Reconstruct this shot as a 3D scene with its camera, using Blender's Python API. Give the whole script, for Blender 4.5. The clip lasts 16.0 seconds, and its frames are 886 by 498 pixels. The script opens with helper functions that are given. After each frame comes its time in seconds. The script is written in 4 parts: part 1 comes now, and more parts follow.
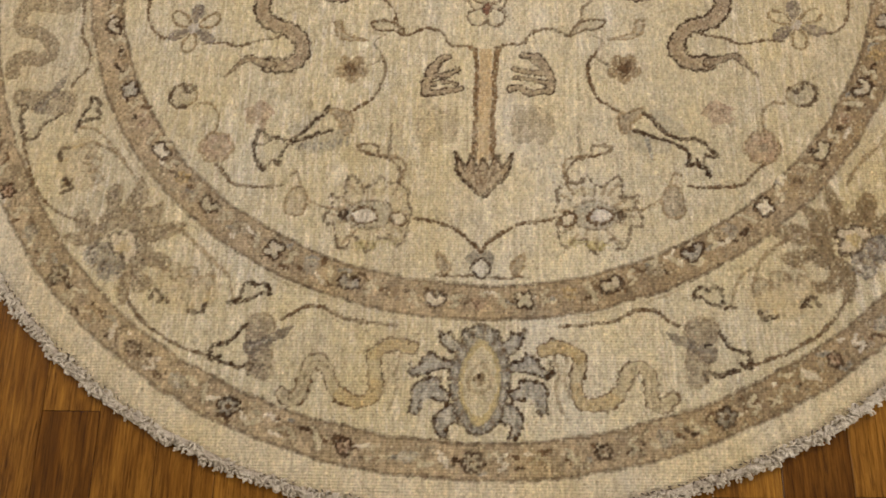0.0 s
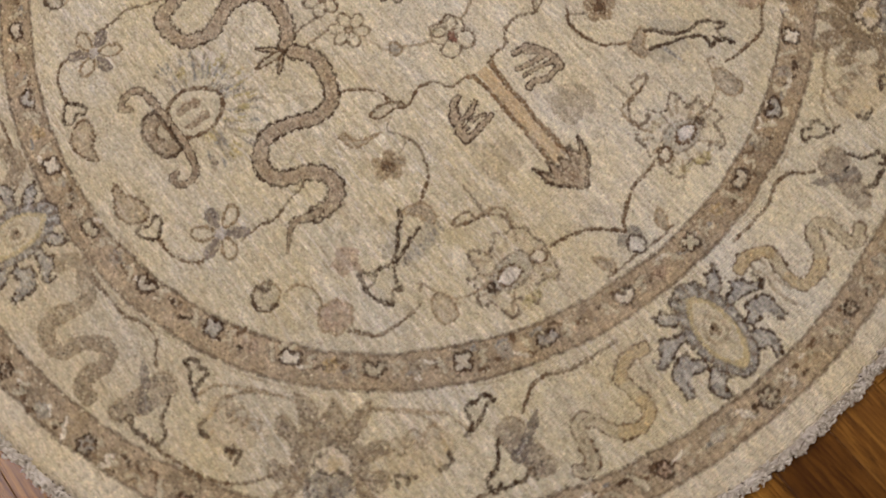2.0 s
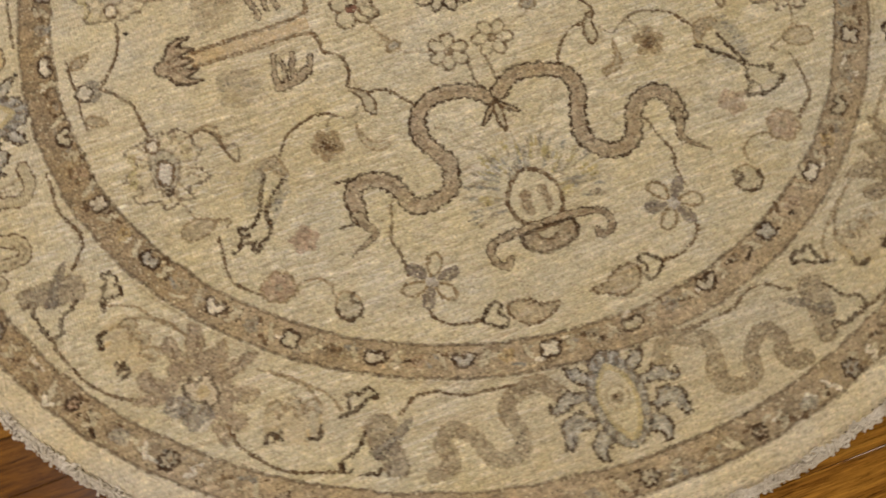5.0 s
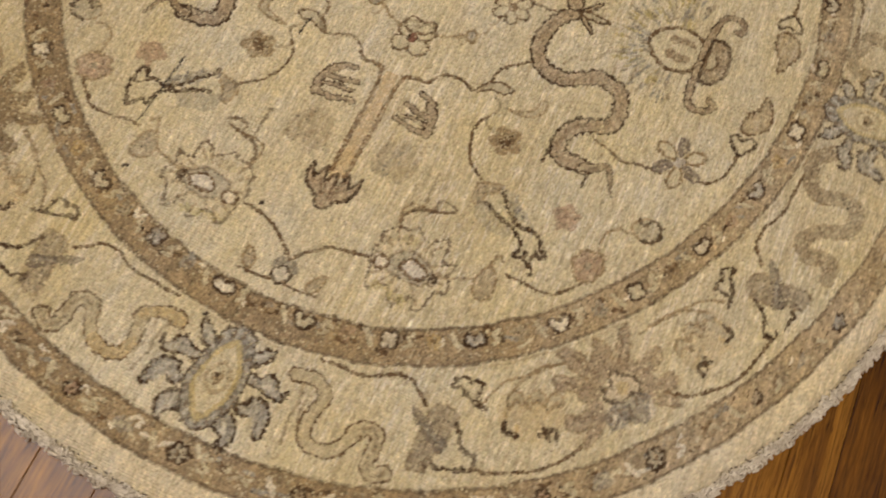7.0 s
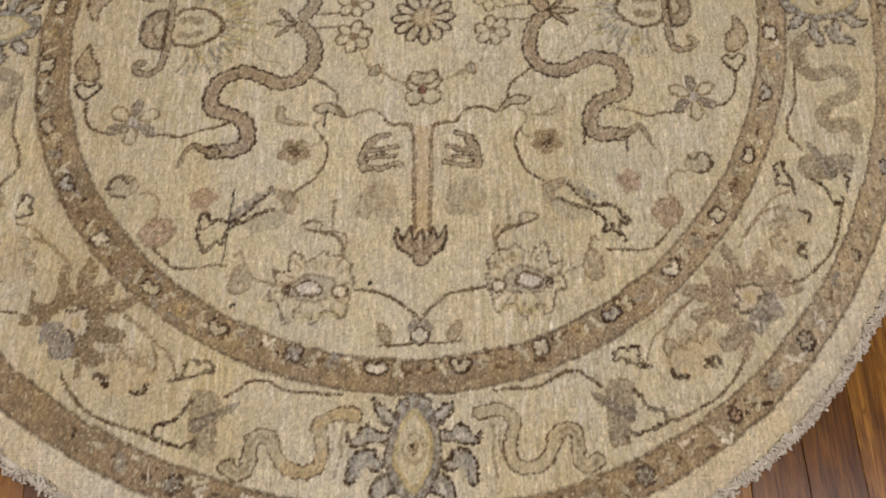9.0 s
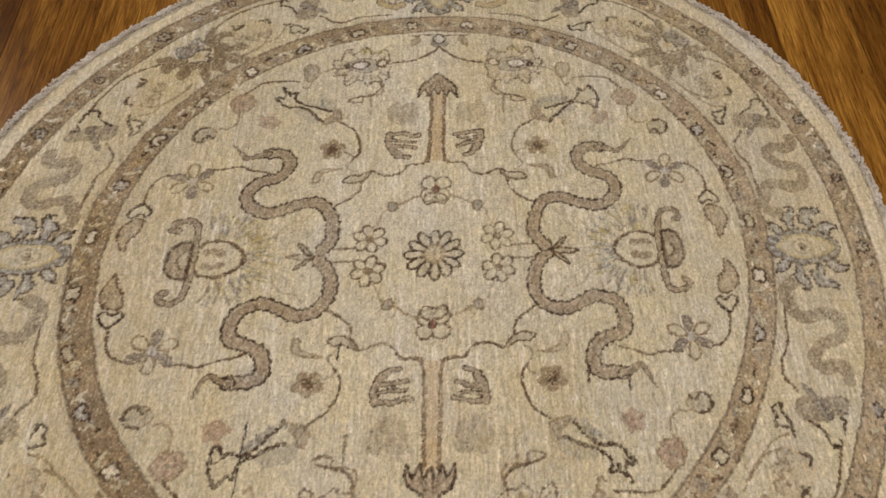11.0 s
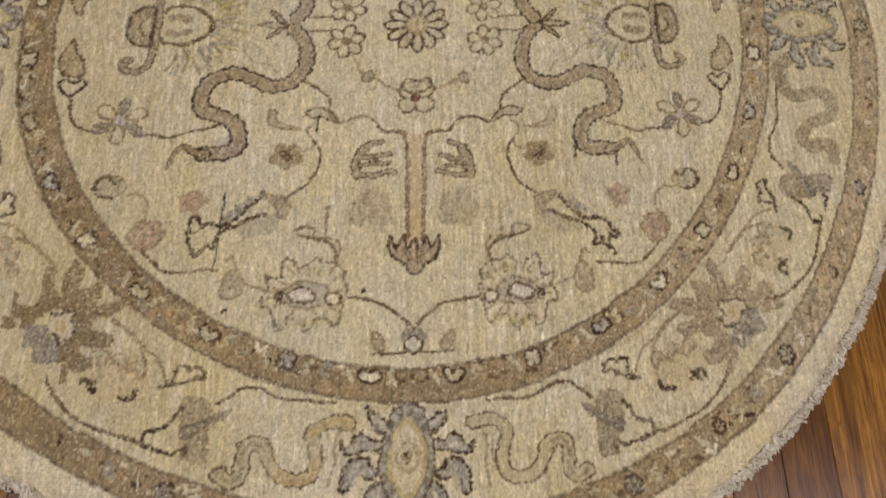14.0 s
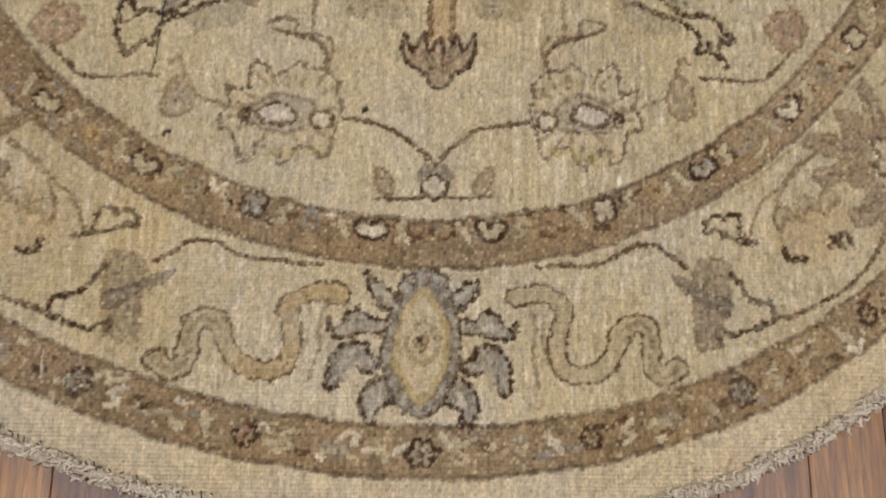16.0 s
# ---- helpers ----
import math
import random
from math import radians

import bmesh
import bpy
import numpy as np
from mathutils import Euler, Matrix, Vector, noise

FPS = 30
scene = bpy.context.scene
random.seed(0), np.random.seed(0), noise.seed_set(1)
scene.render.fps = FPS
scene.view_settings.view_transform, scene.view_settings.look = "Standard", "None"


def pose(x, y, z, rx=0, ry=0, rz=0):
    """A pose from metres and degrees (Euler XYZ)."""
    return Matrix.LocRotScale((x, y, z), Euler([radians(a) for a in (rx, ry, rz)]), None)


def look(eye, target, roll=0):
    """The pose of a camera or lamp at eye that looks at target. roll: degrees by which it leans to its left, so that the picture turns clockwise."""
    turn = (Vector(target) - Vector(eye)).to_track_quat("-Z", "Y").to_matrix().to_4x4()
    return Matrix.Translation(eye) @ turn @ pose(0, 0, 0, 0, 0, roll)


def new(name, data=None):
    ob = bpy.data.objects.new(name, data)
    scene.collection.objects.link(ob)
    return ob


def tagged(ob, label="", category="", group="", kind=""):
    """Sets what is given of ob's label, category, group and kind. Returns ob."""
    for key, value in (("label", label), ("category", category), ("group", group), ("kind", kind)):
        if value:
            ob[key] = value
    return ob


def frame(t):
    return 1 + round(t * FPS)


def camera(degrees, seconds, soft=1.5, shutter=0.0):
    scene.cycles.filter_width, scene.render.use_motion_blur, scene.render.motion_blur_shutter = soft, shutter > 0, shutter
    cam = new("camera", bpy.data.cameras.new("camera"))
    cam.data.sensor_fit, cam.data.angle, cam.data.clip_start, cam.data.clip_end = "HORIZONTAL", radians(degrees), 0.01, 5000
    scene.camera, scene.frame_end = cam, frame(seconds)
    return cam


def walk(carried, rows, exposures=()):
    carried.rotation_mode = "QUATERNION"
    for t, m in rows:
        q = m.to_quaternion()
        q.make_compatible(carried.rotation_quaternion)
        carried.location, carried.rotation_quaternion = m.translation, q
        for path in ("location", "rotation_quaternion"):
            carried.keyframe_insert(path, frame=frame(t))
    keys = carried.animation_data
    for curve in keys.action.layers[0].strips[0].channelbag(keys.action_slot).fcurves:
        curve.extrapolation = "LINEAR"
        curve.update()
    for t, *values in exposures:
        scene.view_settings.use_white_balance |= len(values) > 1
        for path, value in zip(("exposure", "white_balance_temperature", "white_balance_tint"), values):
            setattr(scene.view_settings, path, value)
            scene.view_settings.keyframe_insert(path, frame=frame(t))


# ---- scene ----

# ================= camera =================
cam = camera(56.9, 16.0, shutter=0.25)
PATH = [
    (0, (-0.05, -0.733, 0.909), (-0.062, -0.129, -0.997), -0.5),
    (0.5, (-0.117, -0.72, 0.901), (-0.098, -0.093, -0.998), -0.2),
    (1, (-0.193, -0.694, 0.878), (-0.063, -0.045, -1.01), 1.0),
    (1.5, (-0.28, -0.635, 0.882), (0.027, -0.03, -1.0), 0.2),
    (2, (-0.356, -0.571, 0.897), (0.005, -0.067, -1.004), -3.4),
    (2.5, (-0.45, -0.465, 0.903), (-0.074, -0.03, -1.013), -9.2),
    (3, (-0.54, -0.353, 0.919), (-0.093, -0.033, -1.004), -9.2),
    (3.5, (-0.575, -0.237, 0.93), (-0.081, -0.038, -0.998), -8.2),
    (4, (-0.59, -0.129, 0.951), (-0.079, 0.061, -0.973), -19.0),
    (4.2, (-0.585, -0.062, 0.944), (-0.088, 0.055, -0.989), -16.0),
    (6.3, (-0.396, 0.495, 0.936), (-0.025, 0.062, -0.981), -1.2),
    (6.5, (-0.35, 0.547, 0.928), (-0.037, 0.044, -0.982), 3.0),
    (7, (-0.252, 0.644, 0.913), (-0.032, 0.053, -0.985), 3.7),
    (7.5, (-0.154, 0.698, 0.918), (0.018, 0.089, -0.979), -1.1),
    (8, (-0.067, 0.684, 0.94), (0.07, 0.109, -0.971), -7.1),
    (8.5, (-0.036, 0.712, 0.946), (0.031, 0.076, -0.949), -4.6),
    (9, (-0.034, 0.736, 0.97), (-0.007, -0.001, -0.889), -3.5),
    (9.5, (-0.021, 0.721, 0.996), (-0.022, -0.14, -0.809), -1.6),
    (10, (-0.015, 0.706, 1.013), (-0.027, -0.274, -0.73), -1.0),
    (10.2, (-0.015, 0.695, 1.026), (-0.023, -0.324, -0.695), -1.1),
    (12.3, (0.016, 0.665, 1.054), (-0.032, -0.457, -0.601), 2.3),
    (12.5, (0.014, 0.668, 1.047), (-0.04, -0.415, -0.634), 2.6),
    (13, (0.016, 0.68, 1.026), (-0.053, -0.264, -0.736), 3.3),
    (13.5, (0.023, 0.696, 1.005), (-0.067, -0.116, -0.82), 5.3),
    (14, (0.025, 0.717, 0.984), (-0.078, 0.001, -0.881), 7.3),
    (14.5, (0.009, 0.727, 0.971), (-0.073, 0.144, -0.941), 7.2),
    (15, (0.024, 0.727, 0.923), (-0.072, 0.166, -0.995), 9.6),
    (15.5, (0.031, 0.698, 0.807), (-0.05, 0.186, -1.124), 9.7),
    (16, (0.02, 0.678, 0.68), (-0.031, 0.225, -1.268), 7.2),
]
EXPOSURES = [(0, -0.22, 6960, 10.4), (0.5, -0.19, 6560, 10.4), (1.0, -0.24, 6360, 14.4), (2.5, -0.32, 6250, 16.4), (3.0, -0.37, 6420, 14.4), (3.5, -0.39, 6460, 11.2),
             (4.2, -0.39, 6700, 10.2), (5.3, -0.37, 7260, 8.4), (6.5, -0.37, 7700, 8.4), (7.0, -0.35, 7480, 9.4), (7.5, -0.33, 7200, 10.4), (8.5, -0.38, 6600, 10.4),
             (10.0, -0.33, 6440, 11.2), (12.5, -0.30, 6370, 11.2), (13.5, -0.39, 6500, 8.4), (15.0, -0.40, 6580, 9.4), (16.0, -0.41, 6580, 9.4)]
walk(cam, [(t, look(eye, target, roll)) for t, eye, target, roll in PATH], EXPOSURES)

# ================= light =================
world = bpy.data.worlds.new("dim_room")
scene.world = world
world.use_nodes = True
backdrop_node = world.node_tree.nodes["Background"]
backdrop_node.inputs["Color"].default_value = (1.0, 0.9, 0.78, 1)
backdrop_node.inputs["Strength"].default_value = 0.05


def area_lamp(name, eye, target, wide, high, watts, colour):
    data = bpy.data.lights.new(name, "AREA")
    data.shape, data.size, data.size_y = "RECTANGLE", wide, high
    data.energy, data.color = watts, colour
    lamp = new(name, data)
    lamp.matrix_world = look(eye, target)
    return lamp


# unseen lamps added in east and west walls; long dim ceiling panel to north
area_lamp("side_fill_light", (3.22, -1.9, 1.75), (0.3, -0.2, 0.0), 1.3, 1.2, 104, (1.0, 0.96, 0.89))
area_lamp("side_fill_light", (-3.22, -0.6, 1.75), (0.0, 0.0, 0.0), 1.1, 1.1, 52, (1.0, 0.95, 0.85))
area_lamp("ceiling_panel_light", (-0.05, 1.0, 2.57), (-0.05, 1.0, 0.0), 4.4, 1.0, 88, (1.0, 0.92, 0.97))


# ================= materials =================
class Nodes:
    """Short hand for building a node material."""

    def __init__(self, name, rough=0.6, metal=0.0):
        self.mat = bpy.data.materials.new(name)
        self.mat.use_nodes = True
        self.tree = self.mat.node_tree
        self.out = self.tree.nodes["Principled BSDF"]
        self.out.inputs["Roughness"].default_value = rough
        self.out.inputs["Metallic"].default_value = metal

    def add(self, kind, **values):
        node = self.tree.nodes.new(kind)
        for key, value in values.items():
            node.inputs[key.replace("_", " ")].default_value = value
        return node

    def link(self, a, b):
        self.tree.links.new(a, b)

    def coords(self, scale, turn=(0, 0, 0), kind="Object"):
        node, place = self.add("ShaderNodeTexCoord"), self.add("ShaderNodeMapping")
        place.inputs["Scale"].default_value = scale
        place.inputs["Rotation"].default_value = turn
        self.link(node.outputs[kind], place.inputs["Vector"])
        return place.outputs["Vector"]

    def noise(self, vector, scale=1.0, detail=4.0, rough=0.55, twist=0.0):
        node = self.add("ShaderNodeTexNoise", Scale=scale, Detail=detail, Roughness=rough, Distortion=twist)
        self.link(vector, node.inputs["Vector"])
        return node.outputs["Fac"]

    def ramp(self, value, stops):
        node = self.add("ShaderNodeValToRGB")
        line = node.color_ramp
        while len(line.elements) < len(stops):
            line.elements.new(0.5)
        for spot, (at, colour) in zip(line.elements, stops):
            spot.position, spot.color = at, (*colour, 1)
        self.link(value, node.inputs["Fac"])
        return node.outputs["Color"]

    def mix(self, kind, factor, a, b):
        node = self.add("ShaderNodeMix")
        node.data_type, node.blend_type = "RGBA", kind
        for index, value in ((0, factor), (6, a), (7, b)):
            if isinstance(value, (int, float)):
                node.inputs[index].default_value = value
            elif isinstance(value, tuple):
                node.inputs[index].default_value = (*value, 1)
            else:
                self.link(value, node.inputs[index])
        return node.outputs[2]

    def bump(self, height, strength, distance):
        node = self.add("ShaderNodeBump", Strength=strength, Distance=distance)
        self.link(height, node.inputs["Height"])
        last = self.out.inputs["Normal"]
        if last.is_linked:
            self.link(last.links[0].from_socket, node.inputs["Normal"])
        self.link(node.outputs["Normal"], last)

    def colour(self, socket):
        self.link(socket, self.out.inputs["Base Color"])


def wool_material():
    """Knotted wool pile: the dyed colour of each knot, streaks of uneven dye along the warp, weft ribs and fibre relief."""
    n = Nodes("knotted_wool", 0.92)
    dye = n.add("ShaderNodeVertexColor")
    dye.layer_name = "dye"
    streak = n.noise(n.coords((170, 9, 1)), 1.0, 5, 0.66, 0.15)
    tint = n.ramp(streak, [(0.28, (0.86, 0.84, 0.79)), (0.5, (1, 1, 1)), (0.72, (1.13, 1.135, 1.15))])
    base = n.mix("MULTIPLY", 1.0, dye.outputs["Color"], tint)
    fibre = n.noise(n.coords((620, 250, 1)), 1.0, 4, 0.75)
    base = n.mix("MULTIPLY", 0.8, base, n.ramp(fibre, [(0.32, (0.68, 0.66, 0.63)), (0.5, (1, 1, 1)), (0.68, (1.2, 1.2, 1.2))]))
    patch = n.noise(n.coords((9, 7, 1)), 1.0, 6, 0.68)
    base = n.mix("MULTIPLY", 1.0, base, n.ramp(patch, [(0.3, (1.02, 0.99, 0.86)), (0.5, (1, 1, 1)), (0.68, (0.95, 0.99, 1.10))]))
    n.colour(base)
    n.out.inputs["Sheen Weight"].default_value = 0.02
    n.out.inputs["Sheen Roughness"].default_value = 0.6
    n.out.inputs["Specular IOR Level"].default_value = 0.15
    rib = n.add("ShaderNodeTexWave", Scale=1.0, Distortion=2.2, Detail=3.0, Detail_Scale=1.2)
    rib.bands_direction = "Y"
    n.link(n.coords((14, 98, 1)), rib.inputs["Vector"])
    n.bump(rib.outputs["Fac"], 0.5, 0.0012)
    n.bump(fibre, 1.0, 0.0022)
    return n.mat


def cord_material():
    """Undyed wool binding yarn, greyish white with darker hollows."""
    n = Nodes("binding_yarn", 0.9)
    soft = n.noise(n.coords((60, 60, 60)), 1.0, 4, 0.6)
    fine = n.noise(n.coords((700, 700, 700)), 1.0, 3, 0.6)
    base = n.ramp(soft, [(0.3, (0.42, 0.365, 0.28)), (0.52, (0.58, 0.525, 0.42)), (0.72, (0.70, 0.65, 0.55))])
    n.colour(n.mix("MULTIPLY", 0.7, base, n.ramp(fine, [(0.32, (0.45, 0.42, 0.38)), (0.58, (1.05, 1.05, 1.05))])))
    n.bump(fine, 0.5, 0.0008)
    return n.mat


def yarn_material(name, colour):
    n = Nodes(name, 0.92)
    fine = n.noise(n.coords((500, 500, 500)), 1.0, 3, 0.6)
    n.colour(n.mix("MULTIPLY", 1.0, n.ramp(fine, [(0.3, (0.7, 0.7, 0.7)), (0.65, (1.1, 1.1, 1.1))]), colour))
    return n.mat


def oak_material():
    """Lacquered brown oak strip: long grain, darker figure, flecks and pores; every strip has its own tone."""
    n = Nodes("lacquered_oak", 0.32)
    info = n.add("ShaderNodeObjectInfo")
    shift = n.add("ShaderNodeVectorMath")
    shift.operation = "MULTIPLY_ADD"
    spread = n.add("ShaderNodeCombineXYZ")
    for axis in "XYZ":
        n.link(info.outputs["Random"], spread.inputs[axis])
    geo = n.add("ShaderNodeTexCoord")
    n.link(spread.outputs["Vector"], shift.inputs[0])
    shift.inputs[1].default_value = (13.0, 29.0, 7.0)
    n.link(geo.outputs["Object"], shift.inputs[2])

    def stretched(scale):
        place = n.add("ShaderNodeMapping")
        place.inputs["Scale"].default_value = scale
        n.link(shift.outputs["Vector"], place.inputs["Vector"])
        return place.outputs["Vector"]

    figure = n.noise(stretched((24, 2.6, 8)), 1.0, 6, 0.62, 2.4)
    grain = n.noise(stretched((150, 7, 20)), 1.0, 8, 0.78, 2.2)
    pore = n.noise(stretched((700, 24, 20)), 1.0, 4, 0.75, 0.3)
    ring = n.add("ShaderNodeTexWave", Scale=1.0, Distortion=16.0, Detail=4.0, Detail_Scale=0.7, Detail_Roughness=0.6)
    ring.bands_direction = "X"
    n.link(stretched((42, 2.4, 4)), ring.inputs["Vector"])
    base = n.ramp(figure, [(0.28, (0.086, 0.034, 0.0050)), (0.45, (0.155, 0.066, 0.0098)), (0.58, (0.218, 0.100, 0.0155)), (0.76, (0.30, 0.148, 0.025))])
    base = n.mix("MULTIPLY", 0.4, base, n.ramp(ring.outputs["Fac"], [(0.0, (0.62, 0.57, 0.52)), (0.35, (1, 1, 1)), (0.9, (1.14, 1.16, 1.18))]))
    base = n.mix("MULTIPLY", 1.0, base, n.ramp(grain, [(0.34, (0.36, 0.30, 0.26)), (0.46, (0.88, 0.86, 0.84)), (0.64, (1.28, 1.30, 1.30))]))
    base = n.mix("MULTIPLY", 1.0, base, n.ramp(pore, [(0.36, (0.55, 0.49, 0.44)), (0.5, (1, 1, 1)), (0.64, (1.16, 1.18, 1.2))]))
    crack = n.noise(stretched((85, 5.5, 12)), 1.0, 4, 0.62, 3.2)
    base = n.mix("MULTIPLY", 1.0, base, n.ramp(crack, [(0.31, (0.30, 0.25, 0.22)), (0.38, (0.95, 0.95, 0.95)), (0.7, (1.12, 1.12, 1.12))]))
    tone = n.ramp(info.outputs["Random"], [(0.0, (0.50, 0.42, 0.36)), (0.3, (0.84, 0.79, 0.74)), (0.7, (1.1, 1.1, 1.08)), (1.0, (1.42, 1.48, 1.5))])
    n.colour(n.mix("MULTIPLY", 1.0, base, tone))
    gloss = n.ramp(grain, [(0.3, (0.26, 0.26, 0.26)), (0.7, (0.17, 0.17, 0.17))])
    n.link(gloss, n.out.inputs["Roughness"])
    n.out.inputs["Specular IOR Level"].default_value = 0.42
    n.bump(grain, 0.15, 0.0007)
    n.bump(pore, 0.08, 0.0004)
    return n.mat


def plaster_material(name, colour, rough=0.9):
    n = Nodes(name, rough)
    soft = n.noise(n.coords((1.5, 1.5, 1.5)), 1.0, 4, 0.5)
    fine = n.noise(n.coords((60, 60, 60)), 1.0, 4, 0.6)
    n.colour(n.mix("MULTIPLY", 1.0, n.ramp(soft, [(0.3, (0.93, 0.92, 0.9)), (0.7, (1, 1, 1))]), colour))
    n.bump(fine, 0.2, 0.002)
    return n.mat


WOOL, CORD, OAK = wool_material(), cord_material(), oak_material()
STITCH = yarn_material("dark_stitch_yarn", (0.10, 0.075, 0.055))
BACKING = yarn_material("cotton_foundation", (0.42, 0.36, 0.28))
PLASTER = plaster_material("warm_plaster", (0.34, 0.30, 0.25))
CEILING = plaster_material("dull_ceiling_paint", (0.27, 0.25, 0.22))
GAP = yarn_material("dark_joint", (0.03, 0.016, 0.008))


def mesh_of(name, bm, material):
    me = bpy.data.meshes.new(name)
    bm.to_mesh(me)
    bm.free()
    me.materials.append(material)
    return me


def part(name, bm, material, parent, label=""):
    ob = new(name, mesh_of(name, bm, material))
    ob.parent = parent
    return tagged(ob, label)


def box(bm, lo, hi):
    corner = [bm.verts.new((x, y, z)) for z in (lo[2], hi[2]) for x, y in ((lo[0], lo[1]), (hi[0], lo[1]), (hi[0], hi[1]), (lo[0], hi[1]))]
    for a, b, c, d in ((3, 2, 1, 0), (4, 5, 6, 7), (0, 1, 5, 4), (1, 2, 6, 5), (2, 3, 7, 6), (3, 0, 4, 7)):
        bm.faces.new((corner[a], corner[b], corner[c], corner[d]))


# ================= the room =================
ROOM = (-3.2, -3.4, 3.2, 3.2)
HEIGHT = 2.6


def slab(name, lo, hi, material, label, kind="structure"):
    bm = bmesh.new()
    box(bm, lo, hi)
    ob = new(name, mesh_of(name, bm, material))
    return tagged(ob, label, kind=kind)


x0, y0, x1, y1 = ROOM
floor = slab("floor", (x0, y0, -0.05), (x1, y1, -0.0085), GAP, "brown lacquered oak strip floor under the rug")
slab("wall_south", (x0 - 0.15, y0 - 0.15, -0.05), (x1 + 0.15, y0, HEIGHT), PLASTER, "plain warm plaster wall closing the room")


def side_wall(name, xa, xb, ya, yb, za, zb):
    """A side wall with one added lamp opening from ya to yb and za to zb."""
    bm = bmesh.new()
    box(bm, (xa, y0, -0.05), (xb, ya, HEIGHT))
    box(bm, (xa, yb, -0.05), (xb, y1, HEIGHT))
    box(bm, (xa, ya, -0.05), (xb, yb, za))
    box(bm, (xa, ya, zb), (xb, yb, HEIGHT))
    ob = new(name, mesh_of(name, bm, PLASTER))
    return tagged(ob, "plain warm plaster wall with an added lamp opening", kind="structure")


side_wall("wall_west", x0 - 0.15, x0, -1.25, 0.05, 1.1, 2.4)
side_wall("wall_east", x1, x1 + 0.15, -2.6, -1.2, 1.1, 2.4)
slab("wall_north", (x0 - 0.15, y1, -0.05), (x1 + 0.15, y1 + 0.15, HEIGHT), PLASTER, "plain warm plaster wall closing the room")
slab("ceiling", (x0 - 0.15, y0 - 0.15, HEIGHT), (x1 + 0.15, y1 + 0.15, HEIGHT + 0.1), CEILING, "plain dull beige painted ceiling closing the room")

# ================= the rug's design =================
# Quarter design in millimetres from the centre; the weaver's drift turns it into the slightly uneven real rug.
DRIFT_X = (-0.0828, 0.0041, 0.0042, -0.0005, -0.0851, -0.0631, -0.0127, -0.0005, -0.0216, -0.0006)
DRIFT_Y = (-0.0176, -0.0026, -0.0114, 0.0029, 0.0098, 0.0596, 0.0021, -0.0182, -0.0034, 0.0033)
R_FIELD, R_INNER, R_BORDER, R_OUTER, R_EDGE = 489.5, 530.5, 666.0, 705.5, 738.0
KNOT_X, KNOT_Y = 0.0013, 0.0014  # two by two of these make a knot
PILE = 0.008
rng = np.random.default_rng(7)


def drift(x, y):
    terms = (x * x, 2 * x * y, y * y, x**3, x * x * y, x * y * y, y**3, x, y, 1 + 0 * x)
    return x + sum(c * t for c, t in zip(DRIFT_X, terms)), y + sum(c * t for c, t in zip(DRIFT_Y, terms))


def smooth_noise(shape, cells, seed):
    """Soft random field from -1 to 1 with that many cells across each axis."""
    g = np.random.default_rng(seed)
    coarse = g.uniform(-1, 1, (cells[0] + 3, cells[1] + 3))
    a, b = np.linspace(0, cells[0], shape[0]), np.linspace(0, cells[1], shape[1])
    i, j = a.astype(int), b.astype(int)
    fa, fb = (a - i)[:, None], (b - j)[None, :]
    fa, fb = fa * fa * (3 - 2 * fa), fb * fb * (3 - 2 * fb)
    c = lambda p, q: coarse[np.ix_(i + p, j + q)]
    return (c(0, 0) * (1 - fa) + c(1, 0) * fa) * (1 - fb) + (c(0, 1) * (1 - fa) + c(1, 1) * fa) * fb


SPAN = 0.80
xs, ys = np.arange(-SPAN, SPAN, KNOT_X), np.arange(-SPAN, SPAN, KNOT_Y)
X, Y = np.meshgrid(xs, ys, indexing="ij")
SHAPE = X.shape


def by_knot(values):
    """Spread one value for each knot over its two by two cells."""
    return np.repeat(np.repeat(values, 2, 0), 2, 1)[: SHAPE[0], : SHAPE[1]]


KNOTS = ((SHAPE[0] + 1) // 2, (SHAPE[1] + 1) // 2)
U, V = drift(X, Y)
U, V = U * 1000, V * 1000
# an unsteady hand: small wobble of every contour
U = U + 1.6 * smooth_noise(SHAPE, (70, 70), 1) + 0.9 * smooth_noise(SHAPE, (230, 230), 2)
V = V + 1.6 * smooth_noise(SHAPE, (70, 70), 3) + 0.9 * smooth_noise(SHAPE, (230, 230), 4)
U, V = U + by_knot(rng.uniform(-0.9, 0.9, KNOTS)), V + by_knot(rng.uniform(-0.9, 0.9, KNOTS))
RAD = np.hypot(U, V)
ANGLE = np.arctan2(V, U)
# the woven rings are not quite round
INNER_BULGE = -3.2 * np.cos(ANGLE) - 0.8 * np.sin(ANGLE) - 2.8 * np.cos(2 * ANGLE) - 1.6 * np.sin(2 * ANGLE) - 2.0 * np.cos(3 * ANGLE) - 5.0 * np.sin(3 * ANGLE)
OUTER_BULGE = -8.0 * np.exp(-((np.angle(np.exp(1j * (ANGLE - 3.6))) / 0.45) ** 2))
RAD = RAD - np.where(RAD < 590, INNER_BULGE, OUTER_BULGE)
KNOT_WEAR = by_knot(rng.uniform(0.7, 1.35, KNOTS))
WORN = 0.96 + 0.22 * smooth_noise(SHAPE, (28, 22), 5) + 0.22 * smooth_noise(SHAPE, (330, 330), 6)

